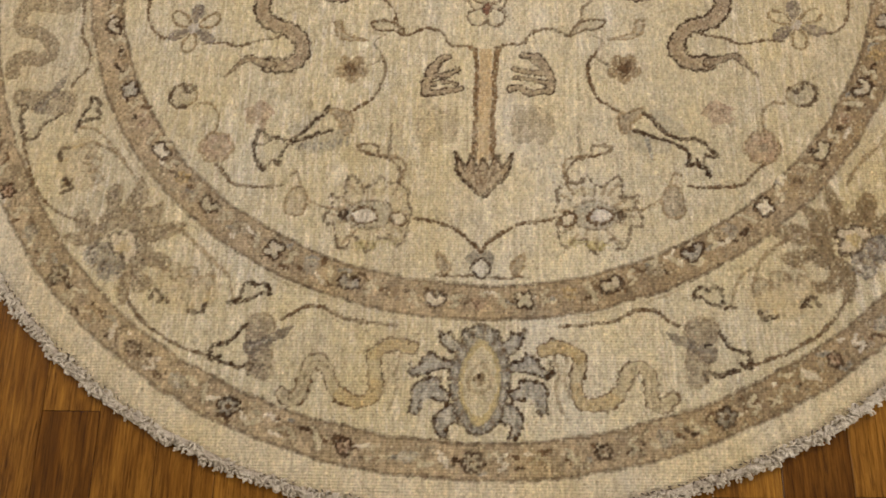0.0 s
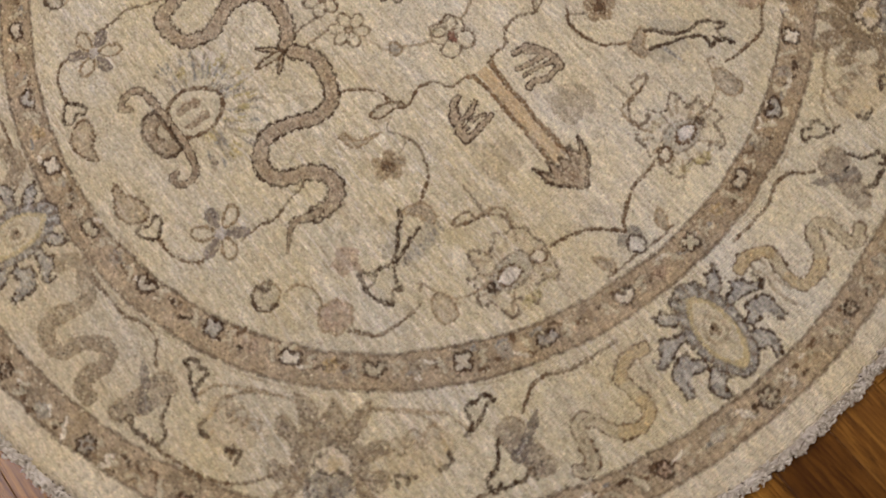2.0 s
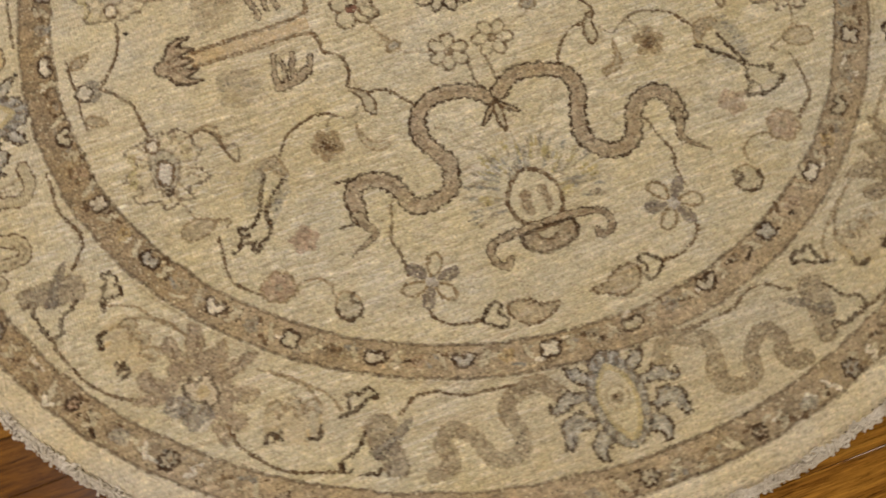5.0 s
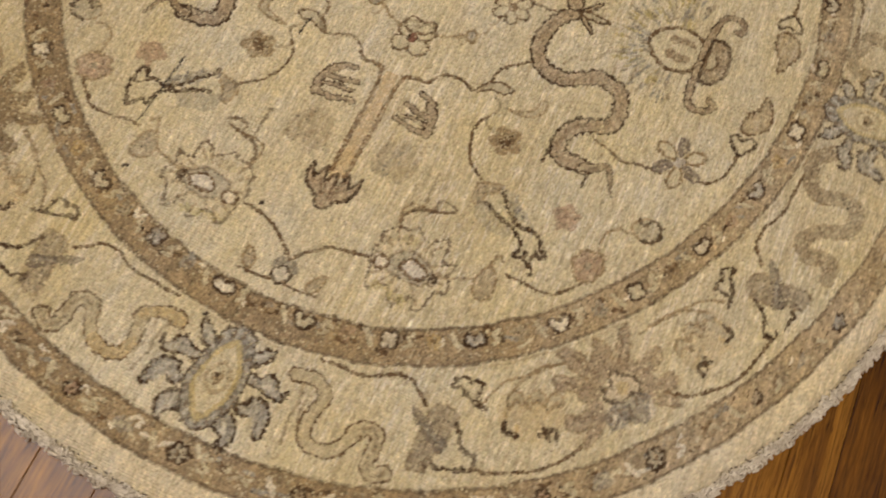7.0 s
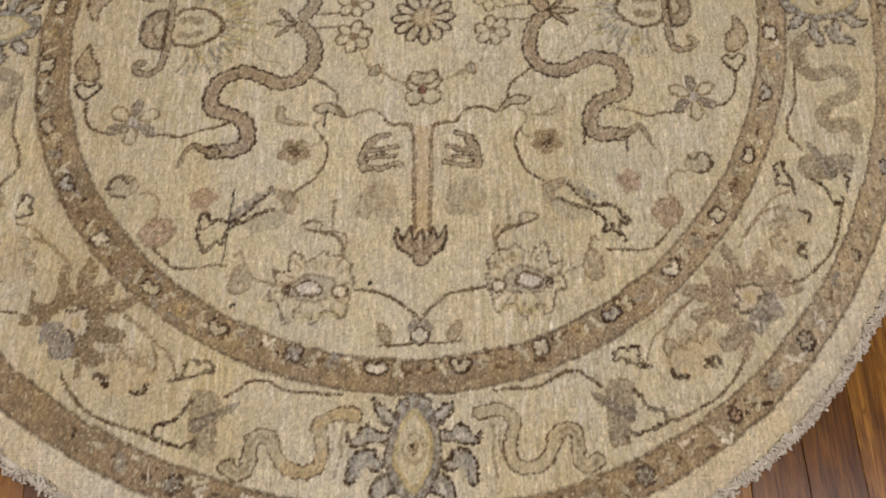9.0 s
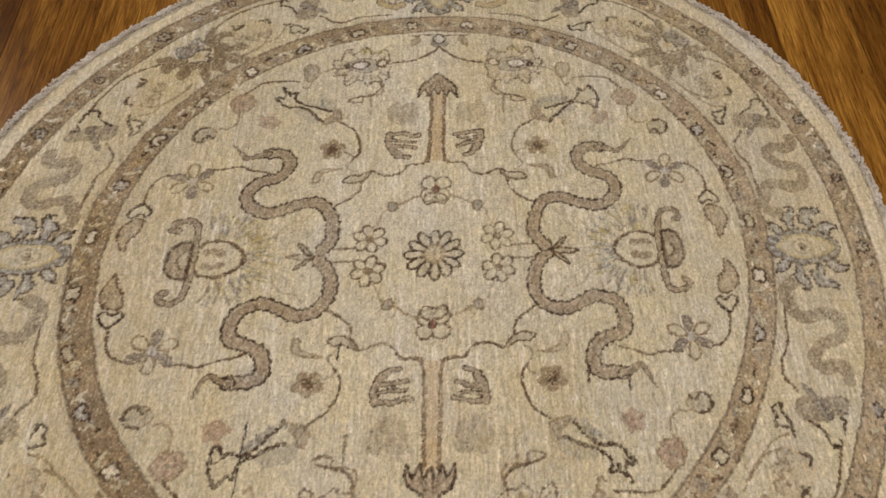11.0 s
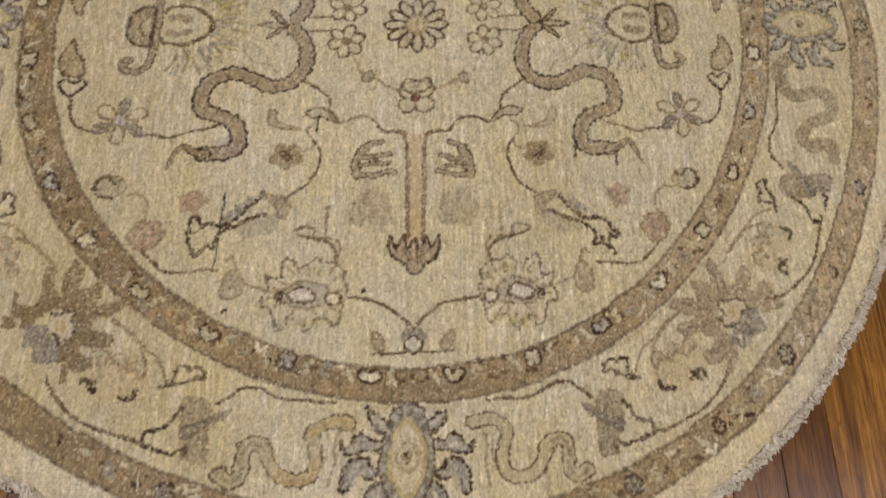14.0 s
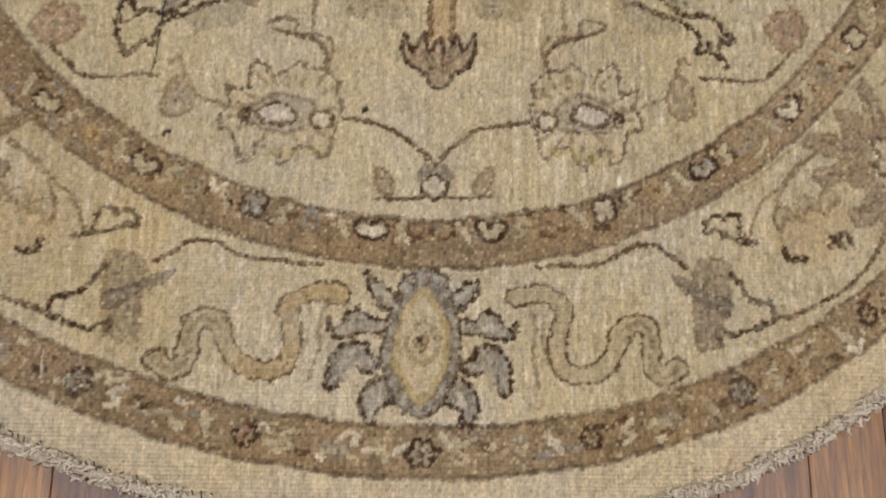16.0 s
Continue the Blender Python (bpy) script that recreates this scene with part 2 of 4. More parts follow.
CREAM, CREAM_WARM, PALE = (0.56, 0.50, 0.340), (0.555, 0.47, 0.275), (0.70, 0.635, 0.49)
BROWN, BROWN_DEEP, DARK = (0.303, 0.226, 0.131), (0.235, 0.166, 0.088), (0.056, 0.030, 0.013)
TAUPE, ROSE, GOLD = (0.34, 0.28, 0.188), (0.36, 0.25, 0.165), (0.46, 0.33, 0.145)
BLUE, BLUE_DEEP, SAGE = (0.29, 0.27, 0.216), (0.170, 0.152, 0.12), (0.37, 0.325, 0.225)
UMBER = (0.125, 0.075, 0.036)

DYE = np.zeros((*SHAPE, 3))
OWNER = np.zeros(SHAPE, np.int32)
MOTIFS = [("field", "")]


def lay(mask, colour):
    DYE[:] = DYE * (1 - mask[..., None]) + np.array(colour) * mask[..., None]


def soft_step(value, edge, blur=1.4):
    return np.clip((value - edge) / blur + 0.5, 0, 1)


# grounds: field, two bands with dark contour lines, border and plain edge
DYE[:] = CREAM
# ground warmer and more golden towards the east, in soft patches
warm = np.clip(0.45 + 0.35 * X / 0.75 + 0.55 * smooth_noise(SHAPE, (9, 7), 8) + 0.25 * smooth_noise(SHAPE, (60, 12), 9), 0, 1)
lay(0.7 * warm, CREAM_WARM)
golden_tint = np.clip(0.30 + 0.75 * X / 0.75 + 0.9 * smooth_noise(SHAPE, (7, 6), 17) + 0.35 * smooth_noise(SHAPE, (30, 24), 18), 0, 1)
lay(0.36 * golden_tint, (0.49, 0.405, 0.215))
pale_streak = np.clip(2.2 * smooth_noise(SHAPE, (300, 36), 10) - 0.55, 0, 1) * np.clip(0.6 + smooth_noise(SHAPE, (14, 10), 11), 0, 1)
lay(0.85 * pale_streak, PALE)
dull_streak = np.clip(1.5 * smooth_noise(SHAPE, (260, 30), 12) - 0.6, 0, 1)
lay(0.55 * dull_streak, (0.43, 0.34, 0.215))
light_run = np.clip(2.4 * smooth_noise(SHAPE, (620, 85), 13) - 1.0, 0, 1) * np.clip(0.7 + smooth_noise(SHAPE, (11, 8), 14), 0, 1)
lay(0.8 * light_run, (0.74, 0.68, 0.55))
fine_run = np.clip(2.0 * smooth_noise(SHAPE, (640, 190), 16) - 0.7, 0, 1)
lay(0.6 * fine_run, (0.72, 0.655, 0.51))
dark_run = np.clip(2.2 * smooth_noise(SHAPE, (620, 110), 15) - 1.1, 0, 1)
lay(0.6 * dark_run, (0.35, 0.27, 0.17))
# pale run of dye along the warp, with brighter middle light painted in
pale_run = np.exp(-(((X - 0.08 - 0.03 * np.sin(5 * Y)) / 0.16) ** 2)) * np.clip(0.75 + 0.5 * smooth_noise(SHAPE, (16, 5), 31), 0, 1)
lay(0.62 * pale_run, (0.675, 0.62, 0.475))
# dimmer light at both sides, put into the dye as a duller tone
shade_run = np.clip((np.abs(X + 0.02) - 0.24) / 0.28, 0, 1) * np.clip(0.55 + 0.6 * smooth_noise(SHAPE, (14, 6), 32) - 0.25 * Y / 0.6 * (X < 0), 0, 1)
lay(0.38 * shade_run, (0.48, 0.395, 0.25))
REGION = np.select([RAD < R_FIELD, RAD < R_INNER, RAD < R_BORDER, RAD < R_OUTER], [0, 1, 2, 3], 4)

lay(0.65 * soft_step(RAD, R_OUTER), (0.635, 0.55, 0.385))
lay(0.5 * soft_step(RAD, R_OUTER) * np.clip(1.6 * smooth_noise(SHAPE, (60, 26), 33), 0, 1), (0.66, 0.60, 0.46))


def band(inner, outer, seed):
    inside = soft_step(RAD, inner) * (1 - soft_step(RAD, outer))
    # uneven dye, darker to the north-east where dimmer light is painted in too
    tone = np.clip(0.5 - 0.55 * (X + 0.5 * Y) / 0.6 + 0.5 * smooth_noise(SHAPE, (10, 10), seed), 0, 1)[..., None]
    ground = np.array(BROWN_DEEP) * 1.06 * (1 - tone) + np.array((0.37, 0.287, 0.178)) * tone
    rosy = np.clip(0.9 * smooth_noise(SHAPE, (16, 16), seed + 30), 0, 1)[..., None]
    ground = ground * (1 - 0.35 * rosy) + np.array((0.345, 0.262, 0.168)) * 0.35 * rosy
    ground = ground * (1 + 0.22 * smooth_noise(SHAPE, (110, 110), seed + 40) + 0.14 * smooth_noise(SHAPE, (420, 160), seed + 50))[..., None]
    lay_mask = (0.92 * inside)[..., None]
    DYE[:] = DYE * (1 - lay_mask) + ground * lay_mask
    bead = 0.55 + 0.45 * np.sin(np.arctan2(V, U) * 0.5 * (inner + outer) / 2.6)
    for edge in (inner, outer):
        line = np.clip(2.1 - np.abs(RAD - edge) / 1.3, 0, 1)
        lay(line * (0.56 + 0.36 * bead) * np.clip(WORN - 0.12, 0, 1), (0.12, 0.082, 0.048))


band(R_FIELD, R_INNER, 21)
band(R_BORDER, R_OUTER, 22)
bead_line = np.clip(1.4 - np.abs(RAD - 536) / 1.6, 0, 1) * np.clip(smooth_noise(SHAPE, (40, 40), 23) + 0.5, 0, 1)
lay(0.45 * bead_line, BROWN)


def spline(points, steps=9, closed=False):
    p = np.array(points, float)
    if len(p) < 3 and not closed:
        return p[0] + np.linspace(0, 1, steps * 2)[:, None] * (p[1] - p[0])
    q = np.vstack([p[-1], p, p[:2]]) if closed else np.vstack([2 * p[0] - p[1], p, 2 * p[-1] - p[-2]])
    s = np.linspace(0, 1, steps, endpoint=False)[:, None]
    out = []
    for a, b, c, d in zip(q, q[1:], q[2:], q[3:]):
        out.append(0.5 * (2 * b + (c - a) * s + (2 * a - 5 * b + 4 * c - d) * s**2 + (3 * b - a - 3 * c + d) * s**3))
    return np.vstack(out if closed else out + [q[-2:-1]])


# ways to repeat: each is a function from quarter points to points of the whole rug
def mirror(sx, sy):
    return lambda p: p * np.array([sx, sy])


QUARTERS = [mirror(a, b) for a in (1, -1) for b in (1, -1)]
NORTH_SOUTH = [mirror(1, 1), mirror(1, -1)]
EAST_WEST = [mirror(1, 1), mirror(-1, 1)]
ONCE = [mirror(1, 1)]


def octant(axis, side):
    """Border points (degrees from a palmette's axis, radius) turned to one of the eight border units."""
    def put(p):
        a = p[:, 0]
        if axis % 180 == 0:
            a = a + 1.9 * np.sin(np.pi * np.clip(a, 0, 45) / 45)
        t = np.radians(axis + side * a)
        return np.stack([p[:, 1] * np.cos(t), p[:, 1] * np.sin(t)], 1)
    return put


OCTANTS = [octant(axis, side) for axis in (90, 180, 270, 0) for side in (1, -1)]


def turned(angle, radius):
    """Local points (across, outwards) to a spot of the border."""
    def put(p):
        t = np.radians(angle)
        out, across = np.array([np.cos(t), np.sin(t)]), np.array([np.sin(t), -np.cos(t)])
        return (radius + p[:, 1:]) * out + p[:, :1] * across
    return put


# the eight large palmettes stand where the weaver put them: angle and radius of each heart
AXES = [turned(a, r) for a, r in ((89.6, 600), (180.0, 589), (270.4, 596), (358.2, 587))]
DIAGONALS = [turned(a, r) for a, r in ((134.1, 608), (47.3, 598), (227.1, 616), (313.8, 608))]


def window(points, margin):
    lo, hi = points.min(0) - margin - 30, points.max(0) + margin + 30
    inside = [np.searchsorted(axis, value / 1000) for axis, value in ((xs, lo[0]), (xs, hi[0]), (ys, lo[1]), (ys, hi[1]))]
    return slice(inside[0], inside[1]), slice(inside[2], inside[3])


def nearest(points, box_):
    u, v = U[box_].ravel(), V[box_].ravel()
    best, index = np.full(u.shape, 1e9), np.zeros(u.shape, np.int32)
    for i, (a, b) in enumerate(points):
        d = (u - a) ** 2 + (v - b) ** 2
        closer = d < best
        best[closer], index[closer] = d[closer], i
    return np.sqrt(best).reshape(U[box_].shape), index.reshape(U[box_].shape)


def inside_of(points, box_):
    u, v = U[box_], V[box_]
    hit = np.zeros(u.shape, bool)
    for (ax, ay), (bx, by) in zip(points, np.roll(points, -1, 0)):
        if ay != by:
            hit ^= ((ay > v) != (by > v)) & (u < (bx - ax) * (v - ay) / (by - ay) + ax)
    return hit


def apply(box_, mask, colour, owner, strength, solid=False):
    mask = np.clip(mask * strength * 1.08 * (1 if solid else np.clip(WORN[box_], 0, 1.05) * np.clip(KNOT_WEAR[box_], 0, 1.05)), 0, 1)
    DYE[box_] = DYE[box_] * (1 - mask[..., None]) + np.array(colour) * mask[..., None]
    if owner:
        OWNER[box_] = np.where(mask > 0.33, owner, OWNER[box_])


def owners(name, ways, label=""):
    """One motif of its own for each repeat."""
    first = len(MOTIFS)
    MOTIFS.extend((name, label) for _ in ways)
    return list(range(first, first + len(ways)))


def stroke(points, width, colour, ways, owner=None, strength=1.0, bead=0.0, step=10.0, taper=False, curve=True, solid=False, scallop=False):
    line = spline(points) if curve else np.array(points, float)
    for k, way in enumerate(ways):
        p = way(line)
        gaps = np.hypot(*np.diff(p, axis=0).T)
        n = max(2, int(gaps.sum() / 1.3))
        along = np.r_[0, np.cumsum(gaps)]
        s = np.linspace(0, along[-1], n)
        p = np.stack([np.interp(s, along, p[:, 0]), np.interp(s, along, p[:, 1])], 1)
        box_ = window(p, width)
        d, i = nearest(p, box_)
        half = np.full(n, width / 2 + (0.55 if width < 6 else 0.0))
        if bead and scallop:
            half = half * (1 - bead + 2 * bead * np.abs(np.sin(s * np.pi / step + k)) ** 0.6)
        elif bead:
            loose = np.random.default_rng(int(abs(p[0, 0]) * 7 + abs(p[0, 1]) * 13) + k)
            ragged = np.interp(s, np.arange(0, along[-1] + step, step * 0.45), loose.uniform(-1, 1, len(np.arange(0, along[-1] + step, step * 0.45))))
            half = half * (1 + bead * (0.35 * np.sin(s * 2 * np.pi / step + k) + 0.85 * ragged))
        if taper:
            half = half * (1 - 0.75 * s / s[-1])
        apply(box_, np.clip((half[i] - d) / 1.0 + 0.6, 0, 1), colour, owner[k] if owner else 0, strength, solid)


def fill(points, colour, ways, owner=None, strength=1.0, outline=None, width=2.4, bead=0.35, curve=True, rim=0.9):
    line = spline(points, 7, True) if curve else np.array(points, float)
    for k, way in enumerate(ways):
        p = way(line)
        box_ = window(p, 2)
        if colour is not None:
            apply(box_, inside_of(p, box_).astype(float), colour, owner[k] if owner else 0, strength)
    if outline is not None:
        stroke(np.vstack([line, line[:1]]), width, outline, ways, owner, rim, bead, 7.0, curve=False)


def blob(centre, rx, ry, colour, ways, owner=None, strength=0.7, seed=1, ragged=0.35):
    g = np.random.default_rng(seed)
    a = np.linspace(0, 2 * np.pi, 17)[:-1]
    r = 1 + g.uniform(-ragged, ragged * 0.6, 16)
    pts = np.stack([centre[0] + rx * r * np.cos(a), centre[1] + ry * r * np.sin(a)], 1)
    fill(pts, colour, ways, owner, strength)


def flower(centre, radius, petals, colour, ways, owner=None, outline=UMBER, core=None, strength=0.8, depth=0.32, spokes=True, phase=0.0):
    a = np.linspace(0, 2 * np.pi, petals * 8 + 1)[:-1]
    r = radius * (1 - depth + depth * np.abs(np.cos(petals * (a - phase) / 2)) ** 0.7)
    c = np.array(centre, float)
    fill(c + np.stack([r * np.cos(a), r * np.sin(a)], 1), colour, ways, owner, strength, outline, 2.4, 0.4, False)
    if spokes:
        for i in range(petals):
            t = phase + (i + 0.5) * 2 * np.pi / petals
            e = np.array([np.cos(t), np.sin(t)])
            stroke([c + radius * 0.25 * e, c + radius * 0.62 * e], 2.0, outline if outline else UMBER, ways, owner, 0.6)
    if core is not None:
        blob(centre, radius * 0.26, radius * 0.26, core, ways, owner, 0.95, 5, 0.1)


def vine(points, ways, owner, width=2.8, colour=UMBER, strength=0.9):
    stroke(points, width, colour, ways, owner, strength, 0.45, 6.0)


def cased(points, width, colour, outline, ways, owner, strength=0.9, bead=0.12, step=12.0, rim=2.6, taper=False, ground=CREAM, edge=0.95, scallop=False):
    """A ribbon with a dark contour: the contour, the cleared inside, then its own colour."""
    stroke(points, width, outline, ways, owner, edge, bead, step, taper, scallop=scallop)
    stroke(points, width - 2 * rim, ground, ways, owner, 1.0, bead * 0.5, step, taper, solid=True, scallop=scallop)
    stroke(points, width - 2 * rim, colour, ways, owner, strength, bead * 0.5, step, taper, scallop=scallop)


# ---- field ----
W = owners("medallion_rosette", ONCE, "twelve-petalled brown rosette at the rug's centre")
flower((0, 2), 45, 12, TAUPE, ONCE, W, DARK, None, 0.30, 0.36)
for i in range(12):
    t = (i + 0.5) * math.pi / 6
    stroke([(18 * math.cos(t), 2 + 18 * math.sin(t)), (34 * math.cos(t), 2 + 34 * math.sin(t))], 3.4, DARK, ONCE, W, 0.85, 0.3, 7)
flower((0, 2), 17, 12, (0.52, 0.42, 0.24), ONCE, W, BROWN, None, 0.6, 0.2, False)
stroke([(0, -6), (0, 10)], 2.4, BROWN, ONCE, W, 0.6, 0.5, 5)
W = owners("small_flower", QUARTERS)
flower((98, 29), 26, 6, CREAM, QUARTERS, W, UMBER, UMBER, 0.5, 0.46, True, 0.3)
blob((98, 29), 6, 7, BROWN, QUARTERS, W, 0.5, 14)
W = owners("small_flower", NORTH_SOUTH)
flower((0, 122), 29, 4, CREAM, NORTH_SOUTH, W, UMBER, DARK, 0.5, 0.44, True, 0.785)
fill([(-11, 112), (-20, 102), (-14, 92), (0, 97), (14, 92), (20, 102), (11, 112)], CREAM, NORTH_SOUTH, W, 0.4, UMBER, 2.8, 0.5)
blob((0, 122), 5, 9, (0.22, 0.11, 0.07), NORTH_SOUTH, W, 0.9, 3, 0.1)
W = owners("twig", QUARTERS)
vine([(24, 109), (39, 104), (55, 93), (66, 89)], QUARTERS, W, 2.4, BROWN)
vine([(66, 89), (80, 78), (84, 64), (90, 52)], QUARTERS, W, 2.2, BROWN, 0.65)
vine([(58, 92), (54, 100), (60, 108)], QUARTERS, W, 2.2, BROWN, 0.5)
fill([(59, 86), (66, 79), (73, 86), (72, 96), (63, 97)], BLUE, QUARTERS, W, 0.75, BROWN_DEEP, 2.6)
stroke([(119, 12), (170, 12)], 2.6, UMBER, QUARTERS, W, 0.8, 0.3, 6)

W = owners("vine", QUARTERS, "fine dark brown knotted vine")
vine([(12, 179), (30, 174), (44, 173), (58, 156), (79, 151), (103, 161), (116, 144), (120, 121), (143, 100), (156, 92)], QUARTERS, W, 3.0)
vine([(134, 186), (125, 204), (128, 227), (137, 249), (154, 262), (168, 271)], QUARTERS, W)
vine([(149, 203), (136, 196), (134, 186), (143, 170), (130, 158)], QUARTERS, W, 2.2, UMBER, 0.5)
vine([(255, 153), (267, 164), (290, 169), (313, 177), (333, 172), (361, 173)], QUARTERS, W)
vine([(393, 165), (423, 162), (440, 141), (445, 109)], QUARTERS, W)
vine([(356, 260), (342, 258), (329, 271), (329, 295)], QUARTERS, W, 2.4, BROWN)
vine([(327, 337), (311, 353), (297, 366), (260, 367), (237, 365)], QUARTERS, W)
vine([(229, 352), (222, 348), (214, 369), (203, 385), (180, 394), (162, 398)], QUARTERS, W, 2.4, BROWN)
vine([(0, 448), (10, 436), (33, 418), (60, 410), (80, 407)], QUARTERS, W, 3.0)
vine([(105, 376), (95, 353), (95, 332), (112, 327), (131, 327), (140, 323)], QUARTERS, W, 2.4, BROWN)
vine([(190, 80), (198, 66), (216, 62), (230, 52), (238, 34)], QUARTERS, W, 2.0, BROWN, 0.55)
vine([(262, 128), (244, 120), (228, 124), (214, 130)], QUARTERS, W, 1.8, BROWN, 0.4)
vine([(279, 206), (278, 230)], [mirror(-1, 1)], [W[2]], 3.0, DARK)
vine([(222, 190), (220, 214)], [mirror(-1, 1)], [W[2]], 3.2, DARK)

W = owners("leaf", QUARTERS)
fill([(104, 161), (112, 146), (130, 138), (148, 142), (138, 152), (124, 152)], SAGE, QUARTERS, W, 0.5, UMBER, 2.2)
fill([(152, 168), (168, 164), (182, 156), (186, 142), (194, 140), (192, 158), (176, 168)], TAUPE, QUARTERS, W, 0.5, BROWN, 2.0)
W = owners("leaf", QUARTERS)
fill([(214, 366), (228, 372), (232, 400), (214, 404), (206, 386)], TAUPE, QUARTERS, W, 0.75, BROWN, 2.0)
W = owners("leaf", QUARTERS)
fill([(50, 449), (48, 466), (38, 476), (33, 466), (41, 454)], TAUPE, QUARTERS, W, 0.85, BROWN, 1.8)
vine([(10, 477), (30, 478), (48, 476)], QUARTERS, W, 2.4, UMBER)

W = owners("cloud_band", QUARTERS, "winding taupe cloud band with a scalloped dark outline")
GARLAND_NORTH = [(174, 5), (158, 24), (151, 50), (155, 77), (171, 96), (198, 100), (222, 88), (246, 80), (274, 91), (284, 117), (277, 139),
                 (251, 149), (235, 163), (230, 184), (240, 200), (272, 203)]
GARLAND_SOUTH = [(170, 8), (156, 33), (158, 64), (173, 95), (200, 101), (230, 89), (262, 83), (286, 98), (292, 122), (278, 143), (253, 151), (237, 167),
                 (234, 187), (248, 202), (273, 203)]
TAIL_NORTH = [(270, 203), (283, 199), (297, 192), (306, 201), (316, 224)]
TAIL_SOUTH = [(270, 203), (284, 199), (300, 193), (313, 203), (327, 221)]
NORTH, SOUTH = [mirror(1, 1), mirror(-1, 1)], [mirror(1, -1), mirror(-1, -1)]
for garland, tail, ways, own in ((GARLAND_NORTH, TAIL_NORTH, NORTH, [W[0], W[2]]), (GARLAND_SOUTH, TAIL_SOUTH, SOUTH, [W[1], W[3]])):
    cased(garland, 21, (0.375, 0.298, 0.20), DARK, ways, own, 1.0, 0.17, 12.0, 3.2, scallop=True)
    stroke(garland, 6, (0.30, 0.225, 0.14), ways, own, 0.5, 0.9, 30.0)
    cased(tail, 14, (0.27, 0.205, 0.13), DARK, ways, own, 0.95, 0.1, 9.0, 2.8, True)
    line = spline(garland, 6)
    for a, b in zip(line[3::5], line[4::5]):
        e = (b - a) / np.hypot(*(b - a))
        f = np.array([-e[1], e[0]])
        stroke([a + 8 * f, a + 2.5 * f + 2 * e], 1.8, UMBER, ways, own, 0.5)

W = owners("forked_leaf", QUARTERS, "brown forked leaf with a dark toothed outline")
EAST, WEST = [mirror(1, 1), mirror(1, -1)], [mirror(-1, 1), mirror(-1, -1)]
PALM_EAST = [([(62, 193), (73, 206), (79, 222), (77, 239)], 14), ([(70, 200), (60, 190), (46, 189)], 9), ([(74, 213), (56, 212), (34, 207)], 8.5),
             ([(74, 226), (56, 222), (36, 220)], 7), ([(77, 238), (54, 240), (40, 233), (30, 235)], 10)]
PALM_WEST = [([(62, 202), (70, 214), (74, 230), (74, 240)], 14), ([(68, 208), (60, 196), (46, 190)], 9), ([(70, 218), (52, 217), (36, 210)], 8.5),
             ([(70, 230), (50, 226), (36, 228)], 7), ([(74, 240), (56, 240), (30, 235)], 9)]
for fingers, ways, own in ((PALM_EAST, EAST, W[:2]), (PALM_WEST, WEST, W[2:])):
    for line, width in fingers:
        stroke(line, width, DARK, ways, own, 0.95, 0.22, 7)
    for line, width in fingers:
        stroke(line, width - 5.4, (0.37, 0.30, 0.205), ways, own, 1.0, 0.2, 8, solid=True)
    blob((58, 229), 3.5, 3.5, CREAM, ways, own, 0.9, 13, 0.1)

W = owners("faded_leaf", QUARTERS, "pale grey faded leaf")
fill([(82, 279), (72, 266), (59, 257), (50, 266), (42, 264), (31, 280), (34, 306), (51, 311), (60, 305), (70, 315), (82, 298)], TAUPE, QUARTERS, W, 0.55)
for k in range(60):
    spot = (rng.uniform(34, 80), rng.uniform(258, 312))
    stroke([spot, (spot[0] + rng.uniform(-1, 1), spot[1] + rng.uniform(4, 9))], 2.2, (BROWN, SAGE, BLUE, CREAM)[k % 4], [QUARTERS[k % 4]], None, 0.45)
stroke([(36, 262), (34, 300)], 2.0, BROWN, QUARTERS, W, 0.35, 0.6, 9)
stroke([(80, 258), (80, 300)], 2.0, BROWN, QUARTERS, W, 0.35, 0.6, 9)

W = owners("stem", NORTH_SOUTH, "golden brown double stem")
fill([(-8, 180), (8, 180), (7, 335), (-7, 335)], (0.50, 0.36, 0.19), NORTH_SOUTH, W, 0.7, None, curve=False)
for side in (-1, 1):
    stroke([(side * 20, 176), (side * 13, 188), (side * 11, 240), (side * 10, 330)], 5.0, (0.19, 0.118, 0.058), NORTH_SOUTH, W, 0.92, 0.15, 8)
W = owners("arrow_leaf", NORTH_SOUTH, "rosy brown pointed leaf with a dark outline")
fill([(-33, 323), (-23, 343), (-15, 325), (-7, 344), (0, 328), (7, 344), (15, 325), (23, 343), (33, 323), (33, 344), (25, 356), (15, 362), (5, 377),
      (-5, 377), (-15, 362), (-25, 356), (-33, 344)], (0.33, 0.245, 0.16), NORTH_SOUTH, W, 0.8, DARK, 3.0, 0.4, False)
for a in (-14, -5, 5, 14):
    stroke([(a, 338), (a * 0.5, 360)], 2.2, UMBER, NORTH_SOUTH, W, 0.65)

W = owners("star_flower", QUARTERS, "small dark brown star flower")
flower((168, 209), 20, 5, BROWN_DEEP, QUARTERS, W, BROWN, DARK, 0.8, 0.5, False, 0.3)
blob((168, 208), 9, 10, UMBER, QUARTERS, W, 0.9, 6)

